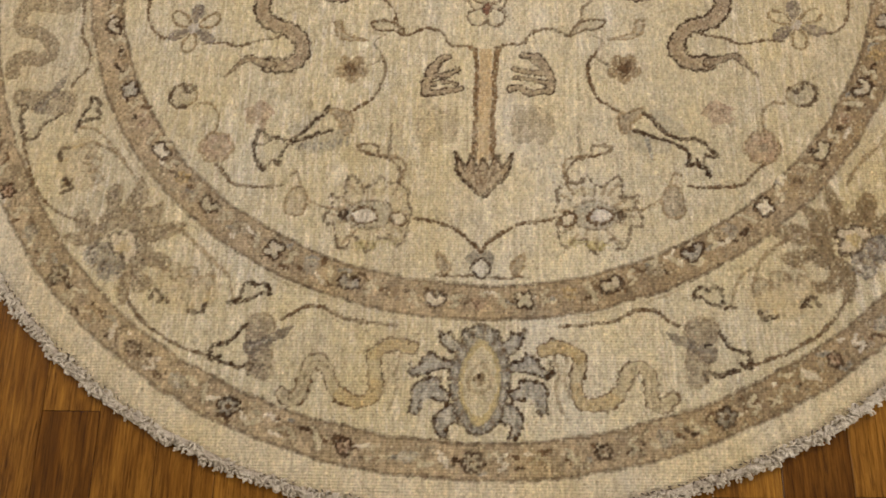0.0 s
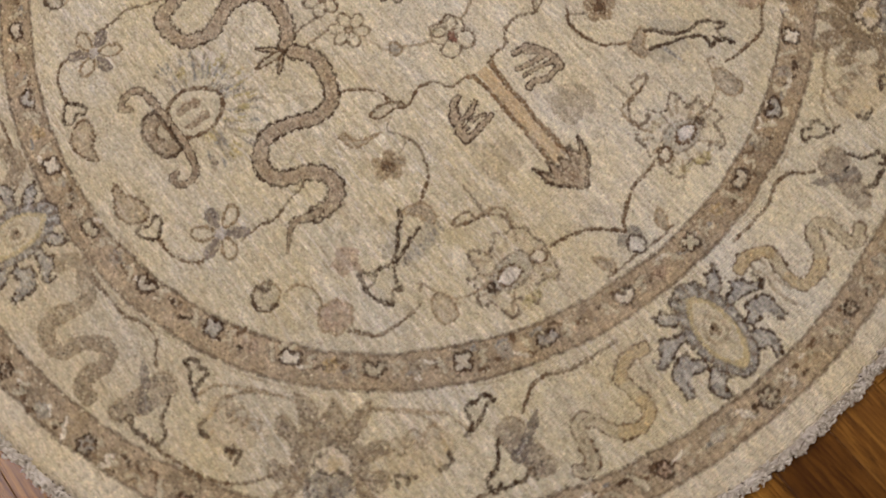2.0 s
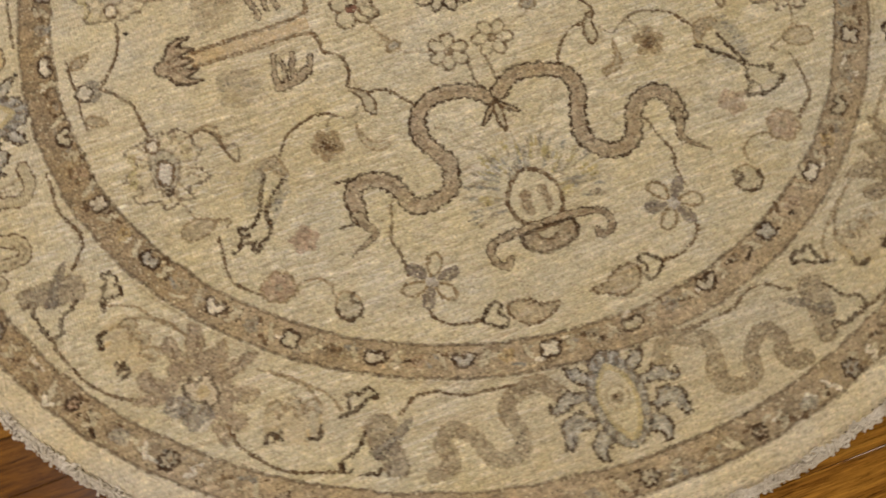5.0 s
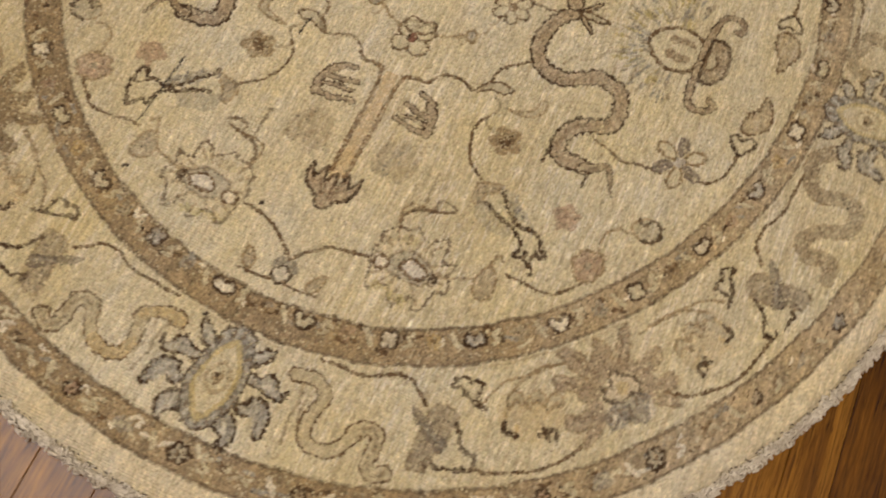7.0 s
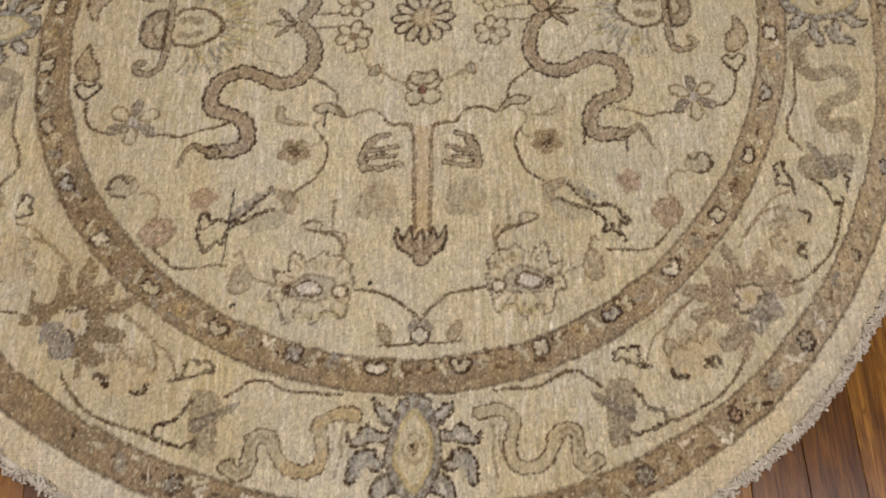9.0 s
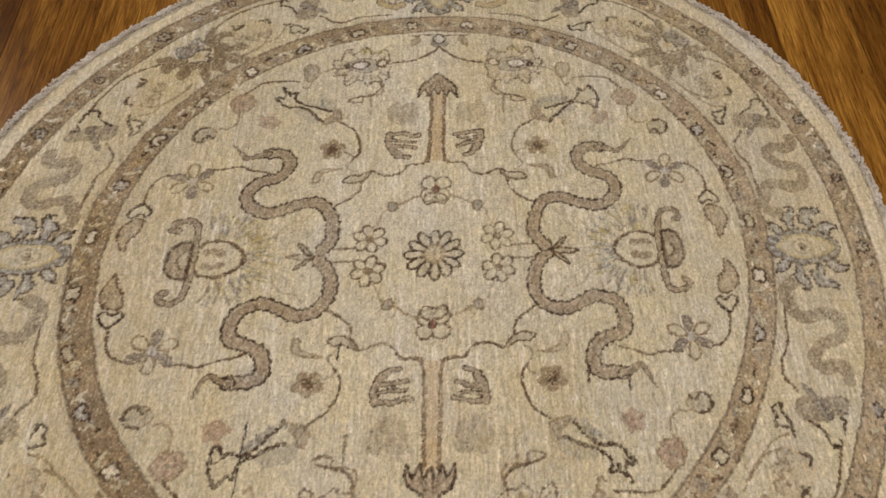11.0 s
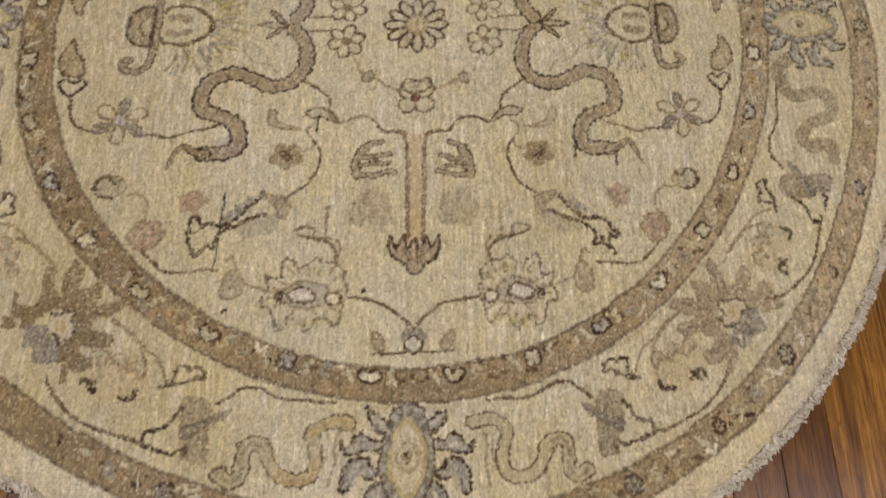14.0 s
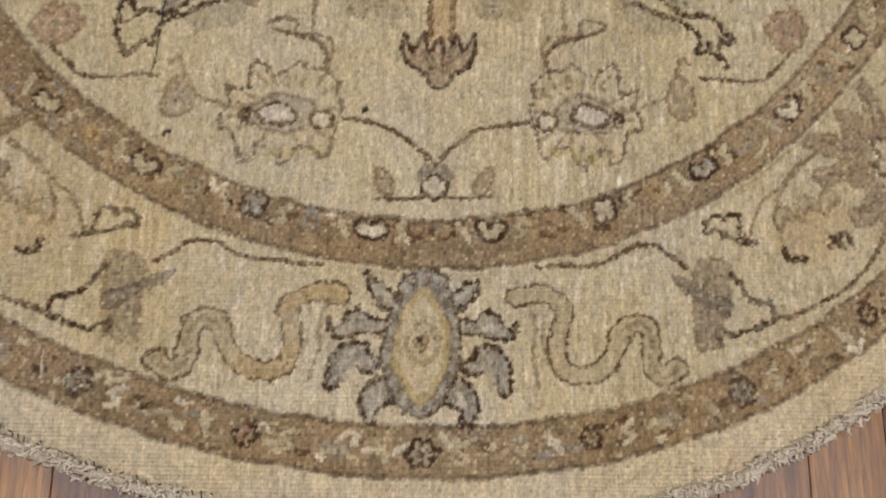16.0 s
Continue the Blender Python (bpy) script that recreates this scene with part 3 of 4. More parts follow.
W = owners("iris_flower", QUARTERS, "blue-grey iris bud with dark clawed tips")
fill([(161, 274), (174, 267), (190, 264), (183, 276), (175, 284), (172, 296), (162, 296)], TAUPE, QUARTERS, W, 0.85, BROWN, 2.2, 0.5)
PETAL_UP = [(194, 268), (211, 268), (223, 281), (237, 289), (241, 298), (220, 297), (206, 286)]
PETAL_LOW = [(172, 290), (191, 298), (213, 306), (221, 312), (215, 324), (197, 322), (178, 318), (170, 305)]
for petal in (PETAL_UP, PETAL_LOW):
    fill(petal, BLUE, QUARTERS, W, 0.42)
for k in range(90):
    petal = np.array((PETAL_UP, PETAL_LOW)[k % 2])
    spot = petal.mean(0) + (petal[k % len(petal)] - petal.mean(0)) * rng.uniform(0, 1.25)
    stroke([spot, spot + [rng.uniform(-1, 1), rng.uniform(4, 9)]], 2.2, (BLUE, BLUE_DEEP, (0.42, 0.40, 0.34))[k % 3], [QUARTERS[k % 4]], None, 0.6)
fill([(190, 274), (208, 292), (232, 307), (262, 314), (272, 330), (262, 344), (240, 334), (224, 311), (200, 301), (180, 292)], CREAM, QUARTERS, W, 0.6)
CROSSED = [mirror(-1, 1), mirror(1, -1)], [W[2], W[1]]
OPEN_TIPS = [mirror(1, 1), mirror(-1, -1)], [W[0], W[3]]
stroke([(189, 270), (199, 279), (209, 291), (220, 300), (233, 305), (245, 304), (257, 309), (264, 319), (273, 326), (269, 329), (259, 326)], 4.0, DARK, *CROSSED, 0.9, 0.45, 7)
stroke([(178, 292), (191, 297), (205, 304), (219, 308), (229, 314), (238, 322), (240, 331), (237, 340), (248, 337), (249, 331), (251, 340), (262, 346), (263, 353)], 4.0, DARK, *CROSSED, 0.9, 0.45, 7)
stroke([(260, 326), (257, 336), (262, 346)], 3.0, DARK, *CROSSED, 0.7, 0.5, 7)
stroke([(193, 260), (197, 270), (208, 279), (216, 290), (228, 301), (238, 306), (256, 302), (261, 308), (273, 290), (279, 312), (277, 326)], 4.0, DARK, *OPEN_TIPS, 0.9, 0.45, 7)
stroke([(187, 292), (199, 296), (211, 301), (224, 307), (235, 310), (240, 316), (245, 329), (245, 338), (253, 333), (261, 341), (266, 346), (272, 337), (277, 326)], 4.0, DARK, *OPEN_TIPS, 0.9, 0.45, 7)
stroke([(262, 310), (270, 314), (279, 312)], 3.0, DARK, *OPEN_TIPS, 0.7, 0.5, 7)
W = owners("bud", QUARTERS)
blob((278, 272), 18, 19, ROSE, QUARTERS, W, 0.75, 11, 0.3)
W = owners("bud", QUARTERS)
flower((325, 317), 21, 6, ROSE, QUARTERS, W, BROWN, TAUPE, 0.75, 0.18, False)
W = owners("small_bloom", QUARTERS)
fill([(358, 250), (366, 236), (380, 232), (392, 240), (393, 254), (384, 264), (370, 262)], SAGE, QUARTERS, W, 0.6, BROWN, 2.0)
stroke([(364, 238), (372, 244), (380, 232), (391, 238), (393, 252), (385, 262), (374, 263)], 4.0, DARK, QUARTERS, W, 0.8, 0.6, 8)

W = owners("lotus", QUARTERS, "outlined lotus palmette with a pale centre")
LOTUS = [(176, 392), (180, 376), (171, 381), (162, 378), (162, 358), (157, 352), (147, 359), (142, 367), (130, 363), (120, 352), (113, 360), (98, 361), (85, 373), (87, 385),
         (82, 397), (86, 413), (89, 427), (92, 439), (99, 443), (106, 434), (118, 431), (124, 445), (132, 449), (138, 438), (150, 430), (154, 444), (164, 444), (167, 432),
         (171, 415), (183, 415), (183, 404)]
fill(LOTUS, (0.50, 0.42, 0.28), QUARTERS, W, 0.10, (0.17, 0.125, 0.078), 2.4, 0.9, False, 0.85)
blob((130, 440), 17, 6, (0.46, 0.39, 0.16), QUARTERS, W, 0.5, 81, 0.5)
blob((104, 436), 10, 6, (0.46, 0.39, 0.16), QUARTERS, W, 0.4, 82, 0.5)
blob((118, 372), 14, 7, (0.46, 0.39, 0.18), QUARTERS, W, 0.35, 83, 0.5)
for a in range(0, len(LOTUS), 2):
    e = np.array(LOTUS[a]) - np.array([125, 401])
    stroke([np.array([125, 401]) + 0.62 * e, np.array([125, 401]) + 0.86 * e], 2.6, BROWN, QUARTERS, W, 0.7, 0.4, 6)
fill([(104, 402), (112, 388), (132, 383), (150, 388), (162, 402), (150, 416), (130, 419), (110, 414)], BLUE, QUARTERS, W, 0.5, UMBER, 2.4, 0.8, True, 0.5)
fill([(153, 402), (146, 394), (134, 391), (124, 398), (121, 406), (133, 412), (146, 411)], (0.62, 0.57, 0.47), QUARTERS, W, 0.95, UMBER, 3.0, 0.6)
fill([(107, 404), (98, 399), (90, 404), (91, 414), (101, 414)], PALE, QUARTERS, W, 0.85, UMBER, 3.0, 0.5)
blob((161, 402), 6, 8, DARK, QUARTERS, W, 0.8, 84, 0.4)
stroke([(151, 315), (140, 311), (128, 315), (128, 328)], 3.0, UMBER, QUARTERS, W, 0.75, 0.5, 7)
stroke([(149, 319), (132, 326), (113, 330), (104, 335), (97, 346), (100, 360)], 3.0, UMBER, QUARTERS, W, 0.75, 0.5, 7)
stroke([(112, 283), (113, 298), (113, 309), (114, 324)], 2.6, UMBER, QUARTERS, W, 0.6, 0.6, 9)
W = owners("foot_flower", NORTH_SOUTH, "dark grey bud over a white ring")
fill([(-16, 458), (-8, 446), (0, 450), (8, 446), (16, 458), (8, 464), (0, 458), (-8, 464)], BLUE_DEEP, NORTH_SOUTH, W, 0.7)
flower((0, 468), 11, 4, (0.60, 0.55, 0.43), NORTH_SOUTH, W, DARK, None, 0.95, 0.2, False)

W = owners("great_rose", QUARTERS, "grey brown rose of three dark and three outlined petals")
for i in range(6):
    t = 0.42 + i * math.pi / 3
    e, f = np.array([math.cos(t), math.sin(t)]), np.array([-math.sin(t), math.cos(t)])
    c = np.array([379, 150])
    petal = [c + 6 * e, c + 18 * e + 8 * f, c + 30 * e + 8 * f, c + 36 * e + 1 * f, c + 31 * e - 7 * f, c + 18 * e - 7 * f]
    if i % 2:
        fill(petal, CREAM, QUARTERS, W, 0.5, BROWN_DEEP, 2.8, 0.5, True, 0.85)
    else:
        fill(petal, (0.19, 0.155, 0.12), QUARTERS, W, 0.82)
        stroke([c + 14 * e + 4 * f, c + 30 * e + 3 * f], 2.0, TAUPE, QUARTERS, W, 0.6, 0.5, 6)
blob((379, 150), 7, 7, (0.45, 0.41, 0.35), QUARTERS, W, 0.8, 9)
W = owners("heart_leaf", QUARTERS)
fill([(444, 110), (430, 92), (436, 84), (444, 90), (454, 84), (462, 90), (455, 102)], CREAM, QUARTERS, W, 0.6, DARK, 3.4, 0.3)
W = owners("side_leaf", QUARTERS)
fill([(436, 74), (448, 80), (462, 72), (470, 54), (464, 34), (454, 20), (450, 40), (440, 52)], BROWN, QUARTERS, W, 0.6, UMBER, 2.4, 0.7)

for i, (du, dv) in enumerate([(240, 0), (252, 18), (252, -18), (268, 34), (268, -34), (290, 44), (290, -44), (312, 52), (312, -52), (262, 0)]):
    blob((du, dv), 13, 11, (0.43, 0.36, 0.19) if i % 3 else BLUE, EAST_WEST, None, 0.34, 20 + i, 0.6)
for k in range(130):
    a, r = rng.uniform(-1.9, 1.9), rng.uniform(34, 78)
    spot = (318 - r * math.cos(a), r * math.sin(a))
    stroke([spot, (spot[0] - 9 * math.cos(a), spot[1] + 9 * math.sin(a))], 2.4, ((0.40, 0.33, 0.15), BLUE, (0.28, 0.23, 0.155))[k % 3], EAST_WEST, None, 0.8)
W = owners("vase", EAST_WEST, "egg-shaped vase motif with scrolled brackets")
fill([(279, 0), (292, -20), (312, -31), (338, -29), (350, -12), (350, 12), (338, 29), (312, 31), (292, 20)], CREAM, EAST_WEST, W, 0.6, UMBER, 4.4, 0.35, True, 0.9)
for s in (1, -1):
    stroke([(312, s * 11), (324, s * 14), (336, s * 12)], 10, (0.25, 0.18, 0.108), EAST_WEST, W, 0.8, 0.4, 11)
    for a, b in ((40, 30), (62, 58), (84, 30), (20, 52)):
        vine([(268 - a * 0.5, s * (12 + b * 0.3)), (240 - a * 0.6, s * (16 + b * 0.7)), (226 - a * 0.3, s * (20 + b))], EAST_WEST, None, 1.8, SAGE, 0.5)
    cased([(352, 0), (352, s * 20), (353, s * 40), (357, s * 62), (370, s * 74), (386, s * 70), (391, s * 58), (382, s * 54)], 11, (0.29, 0.22, 0.142), DARK, EAST_WEST, W, 0.9, 0.2, 9, 2.6)
fill([(358, -26), (364, -32), (378, -30), (388, -16), (390, 0), (388, 16), (378, 30), (364, 32), (358, 26)], (0.27, 0.205, 0.13), EAST_WEST, W, 0.85, DARK, 4.0, 0.45)
fill([(360, -11), (368, -13), (375, 0), (368, 13), (360, 11)], CREAM, EAST_WEST, W, 0.7, UMBER, 2.0, 0.5)
W = owners("cross_leaf", EAST_WEST)
for s in (1, -1):
    fill([(180, 0), (192, s * 6), (202, s * 16), (206, s * 24), (198, s * 20), (190, s * 12)], BROWN, EAST_WEST, W, 0.7, DARK, 2.2)
fill([(182, 0), (198, -5), (222, 0), (198, 5)], SAGE, EAST_WEST, W, 0.6, UMBER, 2.2)

# ---- border ----
W = owners("border_vine", OCTANTS, "fine brown border vine")
vine([(26.8, 647), (29.6, 653), (32.2, 656), (34.8, 655), (37.2, 649), (39.7, 638), (41.2, 626)], OCTANTS, W, 3.0)
vine([(28.3, 580), (30.0, 566), (31.6, 557), (33.3, 556), (36, 550), (39, 552)], OCTANTS, W, 2.4, BROWN)
vine([(9.5, 543), (13.0, 547), (15.3, 550), (17.1, 547), (18.6, 545), (20.5, 551), (21.5, 565), (22.3, 576)], OCTANTS, W, 3.2)

W = owners("border_ribbon", OCTANTS, "winding tan ribbon leaf in the border")
HOOKED = [(18.6, 650), (17.4, 654), (16.9, 644), (17.2, 629), (17.4, 614), (16.6, 605), (15.4, 609), (14.5, 623), (13.3, 634), (11.6, 637), (10.2, 629), (10.0, 613),
          (10.5, 597), (11.0, 582), (10.2, 571), (8.8, 565), (7.2, 566)]
WINDING = [(6.0, 564), (7.5, 549), (8.9, 545), (10.8, 554), (12.2, 566), (11.9, 585), (11.0, 604), (11.3, 623), (12.8, 631), (14.5, 624), (15.6, 604), (17.1, 593), (18.5, 592),
           (19.2, 605), (18.5, 623), (18.4, 638), (19.8, 645)]


def wedge(axis, side):
    """Border points by degrees from an axis, with no shift."""
    def put(p):
        t = np.radians(axis + side * p[:, 0])
        return np.stack([p[:, 1] * np.cos(t), p[:, 1] * np.sin(t)], 1)
    return put


HOOK_WAYS, HOOK_OWN = [wedge(a, b) for a in (90, 270) for b in (1, -1)], [W[0], W[1], W[4], W[5]]
WIND_WAYS, WIND_OWN = [wedge(a, b) for a in (180, 0) for b in (1, -1)], [W[2], W[3], W[6], W[7]]
cased(HOOKED, 17, (0.43, 0.355, 0.215), UMBER, HOOK_WAYS, HOOK_OWN, 0.6, 0.25, 11, 2.6, edge=0.92)
stroke(HOOKED[:7], 2.4, UMBER, HOOK_WAYS, HOOK_OWN, 0.4, 0.8, 13)
cased(WINDING, 21, (0.30, 0.238, 0.15), BROWN_DEEP, WIND_WAYS, WIND_OWN, 0.92, 0.12, 13, 2.2, edge=0.75)
stroke([(8.2, 572), (8.4, 592), (8.0, 612), (8.3, 640)], 2.4, BROWN_DEEP, HOOK_WAYS, HOOK_OWN, 0.6, 0.5, 7)
stroke([(9.6, 580), (9.0, 600), (9.2, 622)], 2.2, BROWN, HOOK_WAYS, HOOK_OWN, 0.5, 0.6, 9)
stroke(HOOKED[8:12], 13, GOLD, [HOOK_WAYS[1], HOOK_WAYS[3], HOOK_WAYS[2]], [W[1], W[5], W[4]], 0.45)
stroke(HOOKED[13:], 12, GOLD, [HOOK_WAYS[3], HOOK_WAYS[2], HOOK_WAYS[1]], [W[5], W[4], W[1]], 0.5)

W = owners("border_bloom", OCTANTS, "grey brown bloom with a dark toothed sepal")
fill([(26.0, 588), (24.8, 577), (23.5, 576), (22.5, 585), (22.6, 599), (21.9, 606), (20.8, 628), (20.5, 641), (21.4, 646), (22.7, 643), (23.2, 631), (23.9, 626), (24.5, 616), (25.2, 604)],
     (0.27, 0.22, 0.15), OCTANTS, W, 0.82, BROWN_DEEP, 1.8, 0.7, True, 0.5)
fill([(24.1, 627), (24.6, 616), (23.3, 604), (22.5, 592), (20.7, 576), (20.9, 590), (22.0, 604), (22.7, 617), (23.4, 627)], (0.13, 0.105, 0.082), OCTANTS, W, 0.72)
stroke([(24.0, 620), (23.2, 610), (22.3, 600)], 3.0, BLUE, OCTANTS, W, 0.6, 0.6, 8)
fill([(25.6, 604), (25.9, 618), (26.6, 628), (27.2, 636), (26.4, 646), (24.8, 645), (23.4, 640), (24.2, 628)], CREAM, OCTANTS, W, 0.6)
stroke([(25.7, 597), (25.8, 609), (26.0, 621), (26.6, 629), (27.3, 635), (26.9, 647), (26.3, 647), (26.1, 643)], 4.0, DARK, OCTANTS, W, 0.9, 0.5, 8)
stroke([(25.7, 648), (24.6, 645), (23.7, 645), (23.3, 639)], 4.0, DARK, OCTANTS, W, 0.9, 0.5, 8)
stroke([(23.1, 636), (22.6, 635), (22.5, 646)], 3.0, DARK, OCTANTS, W, 0.7, 0.4, 8)
W = owners("trefoil", OCTANTS)
fill([(28.9, 585), (27.9, 578), (28.2, 568), (28.7, 556), (28.0, 552), (27.3, 554), (26.6, 546), (25.5, 550), (25.1, 556), (26.1, 558), (26.6, 566), (27.6, 577)], CREAM, OCTANTS, W, 0.7, DARK, 3.6, 0.5, False, 0.85)
W = owners("border_rosette", OCTANTS)
fill([(31.0, 572), (33.5, 576), (36.4, 586), (37.4, 604), (36.2, 624), (33.2, 628), (30.6, 612), (30.0, 592)], (0.48, 0.375, 0.21), OCTANTS, W, 0.42)
for k in range(9):
    a, b = rng.uniform(30.6, 36.4), rng.uniform(576, 620)
    stroke([(a, b), (a + rng.uniform(-0.6, 0.6), b + rng.uniform(8, 16))], 3.0, (GOLD, SAGE, CREAM)[k % 3], OCTANTS, W, 0.5, 0.5, 8)
for a, b in ((32.4, 574), (34.6, 578), (36.6, 586)):
    fill([(a - 0.9, b + 14), (a - 1.0, b + 3), (a - 0.1, b - 5), (a + 0.9, b + 2), (a + 0.7, b + 14), (a, b + 6)], SAGE, OCTANTS, W, 0.5, BROWN, 2.2, 0.6, True, 0.8)
stroke([(32.0, 570), (33.4, 560), (35.2, 554), (38.4, 550), (40.8, 554)], 2.8, BROWN_DEEP, OCTANTS, W, 0.7, 0.5, 7)
stroke([(30.7, 600), (30.5, 611), (31.8, 617)], 4.6, DARK, OCTANTS, W, 0.9, 0.4, 8)
stroke([(34.4, 622), (36.1, 620), (36.0, 632)], 4.6, DARK, OCTANTS, W, 0.9, 0.4, 8)
stroke([(34.9, 616), (35.2, 628)], 3.6, DARK, OCTANTS, W, 0.8, 0.4, 8)

PALMS = AXES
W = owners("blue_palmette", PALMS, "blue-grey flame palmette with a golden cream heart")
CURL_IN = [(46, -55), (40, -51), (33, -52), (27, -43), (20, -38), (22, -29), (33, -29), (41, -38), (44, -44)]
WING_UP = [(75, -19), (74, -11), (65, -14), (62, -23), (50, -29), (43, -21), (28, -19), (30, -9), (46, -10), (56, -6), (70, -3), (76, -8)]
WING_OUT = [(73, 37), (72, 25), (73, 13), (67, 5), (54, 0), (42, 1), (42, 9), (32, 15), (35, 25), (47, 23), (53, 18), (60, 20), (61, 31), (65, 40)]
CURL_OUT = [(34, 28), (26, 28), (19, 38), (21, 47), (33, 51), (34, 59), (32, 64), (41, 64), (46, 53), (46, 42), (40, 34)]
for shape in (WING_UP, WING_OUT, CURL_OUT, CURL_IN):
    for s in (1, -1):
        fill([(s * a, b) for a, b in shape], (0.32, 0.30, 0.25), PALMS, W, 0.9, DARK, 2.4, 0.8, False, 0.9)
        mid = np.array(shape).mean(0)
        blob((s * mid[0], mid[1]), 6, 4, (0.44, 0.42, 0.36), PALMS, W, 0.7, 40, 0.5)
        for a, b in shape[1::3]:
            inner = 0.55 * np.array([s * a, b]) + 0.45 * np.array([s * mid[0], mid[1]])
            stroke([(s * mid[0], mid[1]), inner], 2.6, (0.50, 0.465, 0.38), PALMS, W, 0.6, 0.4, 6)
RING = [(2, -62), (12, -57), (19, -54), (20, -42), (27, -26), (32, -8), (31, 14), (26, 33), (19, 48), (10, 57), (0, 60)]
fill(RING + [(-a, b) for a, b in RING[-2::-1]], (0.32, 0.30, 0.25), PALMS, W, 0.92, DARK, 2.2, 0.9, False, 0.75)
for k in range(60):
    a = k * 2 * math.pi / 60
    e = np.array([27 * math.sin(a), -52 * math.cos(a)])
    stroke([e * 0.92, e * rng.uniform(1.02, 1.12)], 2.4, (BLUE_DEEP, (0.44, 0.42, 0.36), BLUE, UMBER)[k % 4], PALMS, W, 0.6, 0.4, 6)
HEART = [(0, -46), (10, -38), (19, -22), (23, -2), (22, 18), (15, 35), (6, 49), (0, 51)]
fill(HEART + [(-a, b) for a, b in HEART[-2:0:-1]], (0.50, 0.41, 0.215), PALMS, W, 0.9, BLUE_DEEP, 2.0, 0.7, True, 0.45)
fill([(0.78 * a, 0.80 * b) for a, b in HEART] + [(-0.78 * a, 0.80 * b) for a, b in HEART[-2:0:-1]], (0.56, 0.50, 0.35), PALMS, W, 0.85)
fill([(0, -18), (9, -11), (13, 0), (9, 10), (0, 15), (-9, 10), (-13, 0), (-9, -11)], CREAM, PALMS, W, 0.6, BROWN, 3.0, 0.7, True, 0.6)
blob((0, -1), 7, 8, BROWN_DEEP, PALMS, W, 0.75, 41, 0.4)
blob((2, -4), 2.5, 2.5, DARK, PALMS, W, 0.9, 42, 0.2)

W = owners("leaf_palmette", DIAGONALS, "brown oak-leaf palmette with a grey blue foot")
LEAVES = [(0.335, 0.265, 0.178), (0.22, 0.16, 0.085), (0.265, 0.208, 0.132), (0.225, 0.167, 0.092)]
LOBES = [[(32, -28), (45, -6), (54, -23), (70, -32), (72, -46), (62, -48), (49, -37)],
         [(30, -30), (46, -44), (53, -63), (58, -73), (43, -72), (30, -61), (27, -48), (17, -58), (12, -72), (0, -60), (-5, -50), (12, -34)],
         [(2, -33), (-10, -52), (-22, -68), (-33, -74), (-30, -54), (-23, -40), (-14, -25)],
         [(-23, -19), (-39, -32), (-54, -36), (-59, -25), (-45, -13), (-30, -8)],
         [(-17, 14), (-31, -3), (-48, -1), (-61, -3), (-66, 7), (-58, 18), (-41, 15)],
         [(30, 10), (42, 0), (58, 2), (70, -4), (74, 8), (62, 18), (46, 16)],
         [(-34, 24), (-44, 18), (-57, 29), (-58, 38), (-46, 33)], [(34, 24), (46, 18), (58, 28), (60, 38), (46, 34)]]
for leaf, way, own in zip(LEAVES, DIAGONALS, W):
    for lobe in LOBES:
        fill(lobe, leaf, [way], [own], 0.92, BROWN_DEEP, 1.8, 0.6, True, 0.55)
    stroke([(-30, 14), (-30, -8), (-20, -24), (0, -32), (22, -28), (34, -10), (32, 14)], 17, leaf, [way], [own], 0.92, 0.2, 14)
for a, b in (((-8, -34), (-22, -60)), ((24, -34), (40, -62)), ((-30, -14), (-50, -28)), ((44, -20), (62, -38)), ((-34, 6), (-56, 8)), ((38, 8), (62, 4))):
    stroke([a, b], 2.2, UMBER, DIAGONALS, W, 0.4, 0.7, 9)
fill([(-30, 16), (-14, 3), (0, 8), (12, 1), (28, 20), (24, 34), (10, 36), (0, 28), (-10, 38), (-26, 33)], (0.235, 0.21, 0.175), DIAGONALS, W, 0.82)
for k in range(34):
    spot = np.array([rng.uniform(-28, 26), rng.uniform(6, 36)])
    stroke([spot, spot + rng.uniform(-3, 3, 2) + [0, 7]], 2.6, (BLUE, PALE, BLUE_DEEP, UMBER)[k % 4], DIAGONALS, W, 0.55)
fill([(22, -4), (20, -13), (10, -16), (11, -23), (2, -29), (-6, -20), (-16, -16), (-22, -4), (-17, 6), (-6, 2), (3, 8), (14, 3)], (0.55, 0.47, 0.335), DIAGONALS, W, 0.95, DARK, 2.8, 0.7, False, 0.75)
blob((0, -6), 9, 8, (0.45, 0.35, 0.17), DIAGONALS, W, 0.7, 44)

# ---- guard bands ----
for ring, count in ((507, 300), (686, 390)):
    for k in range(count):
        spot = [turned(k * 360 / count + rng.uniform(-0.6, 0.6), ring + rng.uniform(-13, 13))]
        tone = (CREAM, UMBER, PALE, DARK, TAUPE, BLUE, UMBER)[int(rng.integers(7))]
        if k % 2:
            blob((0, 0), rng.uniform(2.5, 5.5), rng.uniform(2.5, 5), tone, spot, None, 0.9, 100 + k % 9, 0.4)
        else:
            stroke([(-6, rng.uniform(-5, 5)), (0, rng.uniform(-4, 4)), (6, rng.uniform(-5, 5))], 3.4, tone, spot, None, 0.9, 0.4, 7)
RINGLET = owners("band_flower", range(32), "")
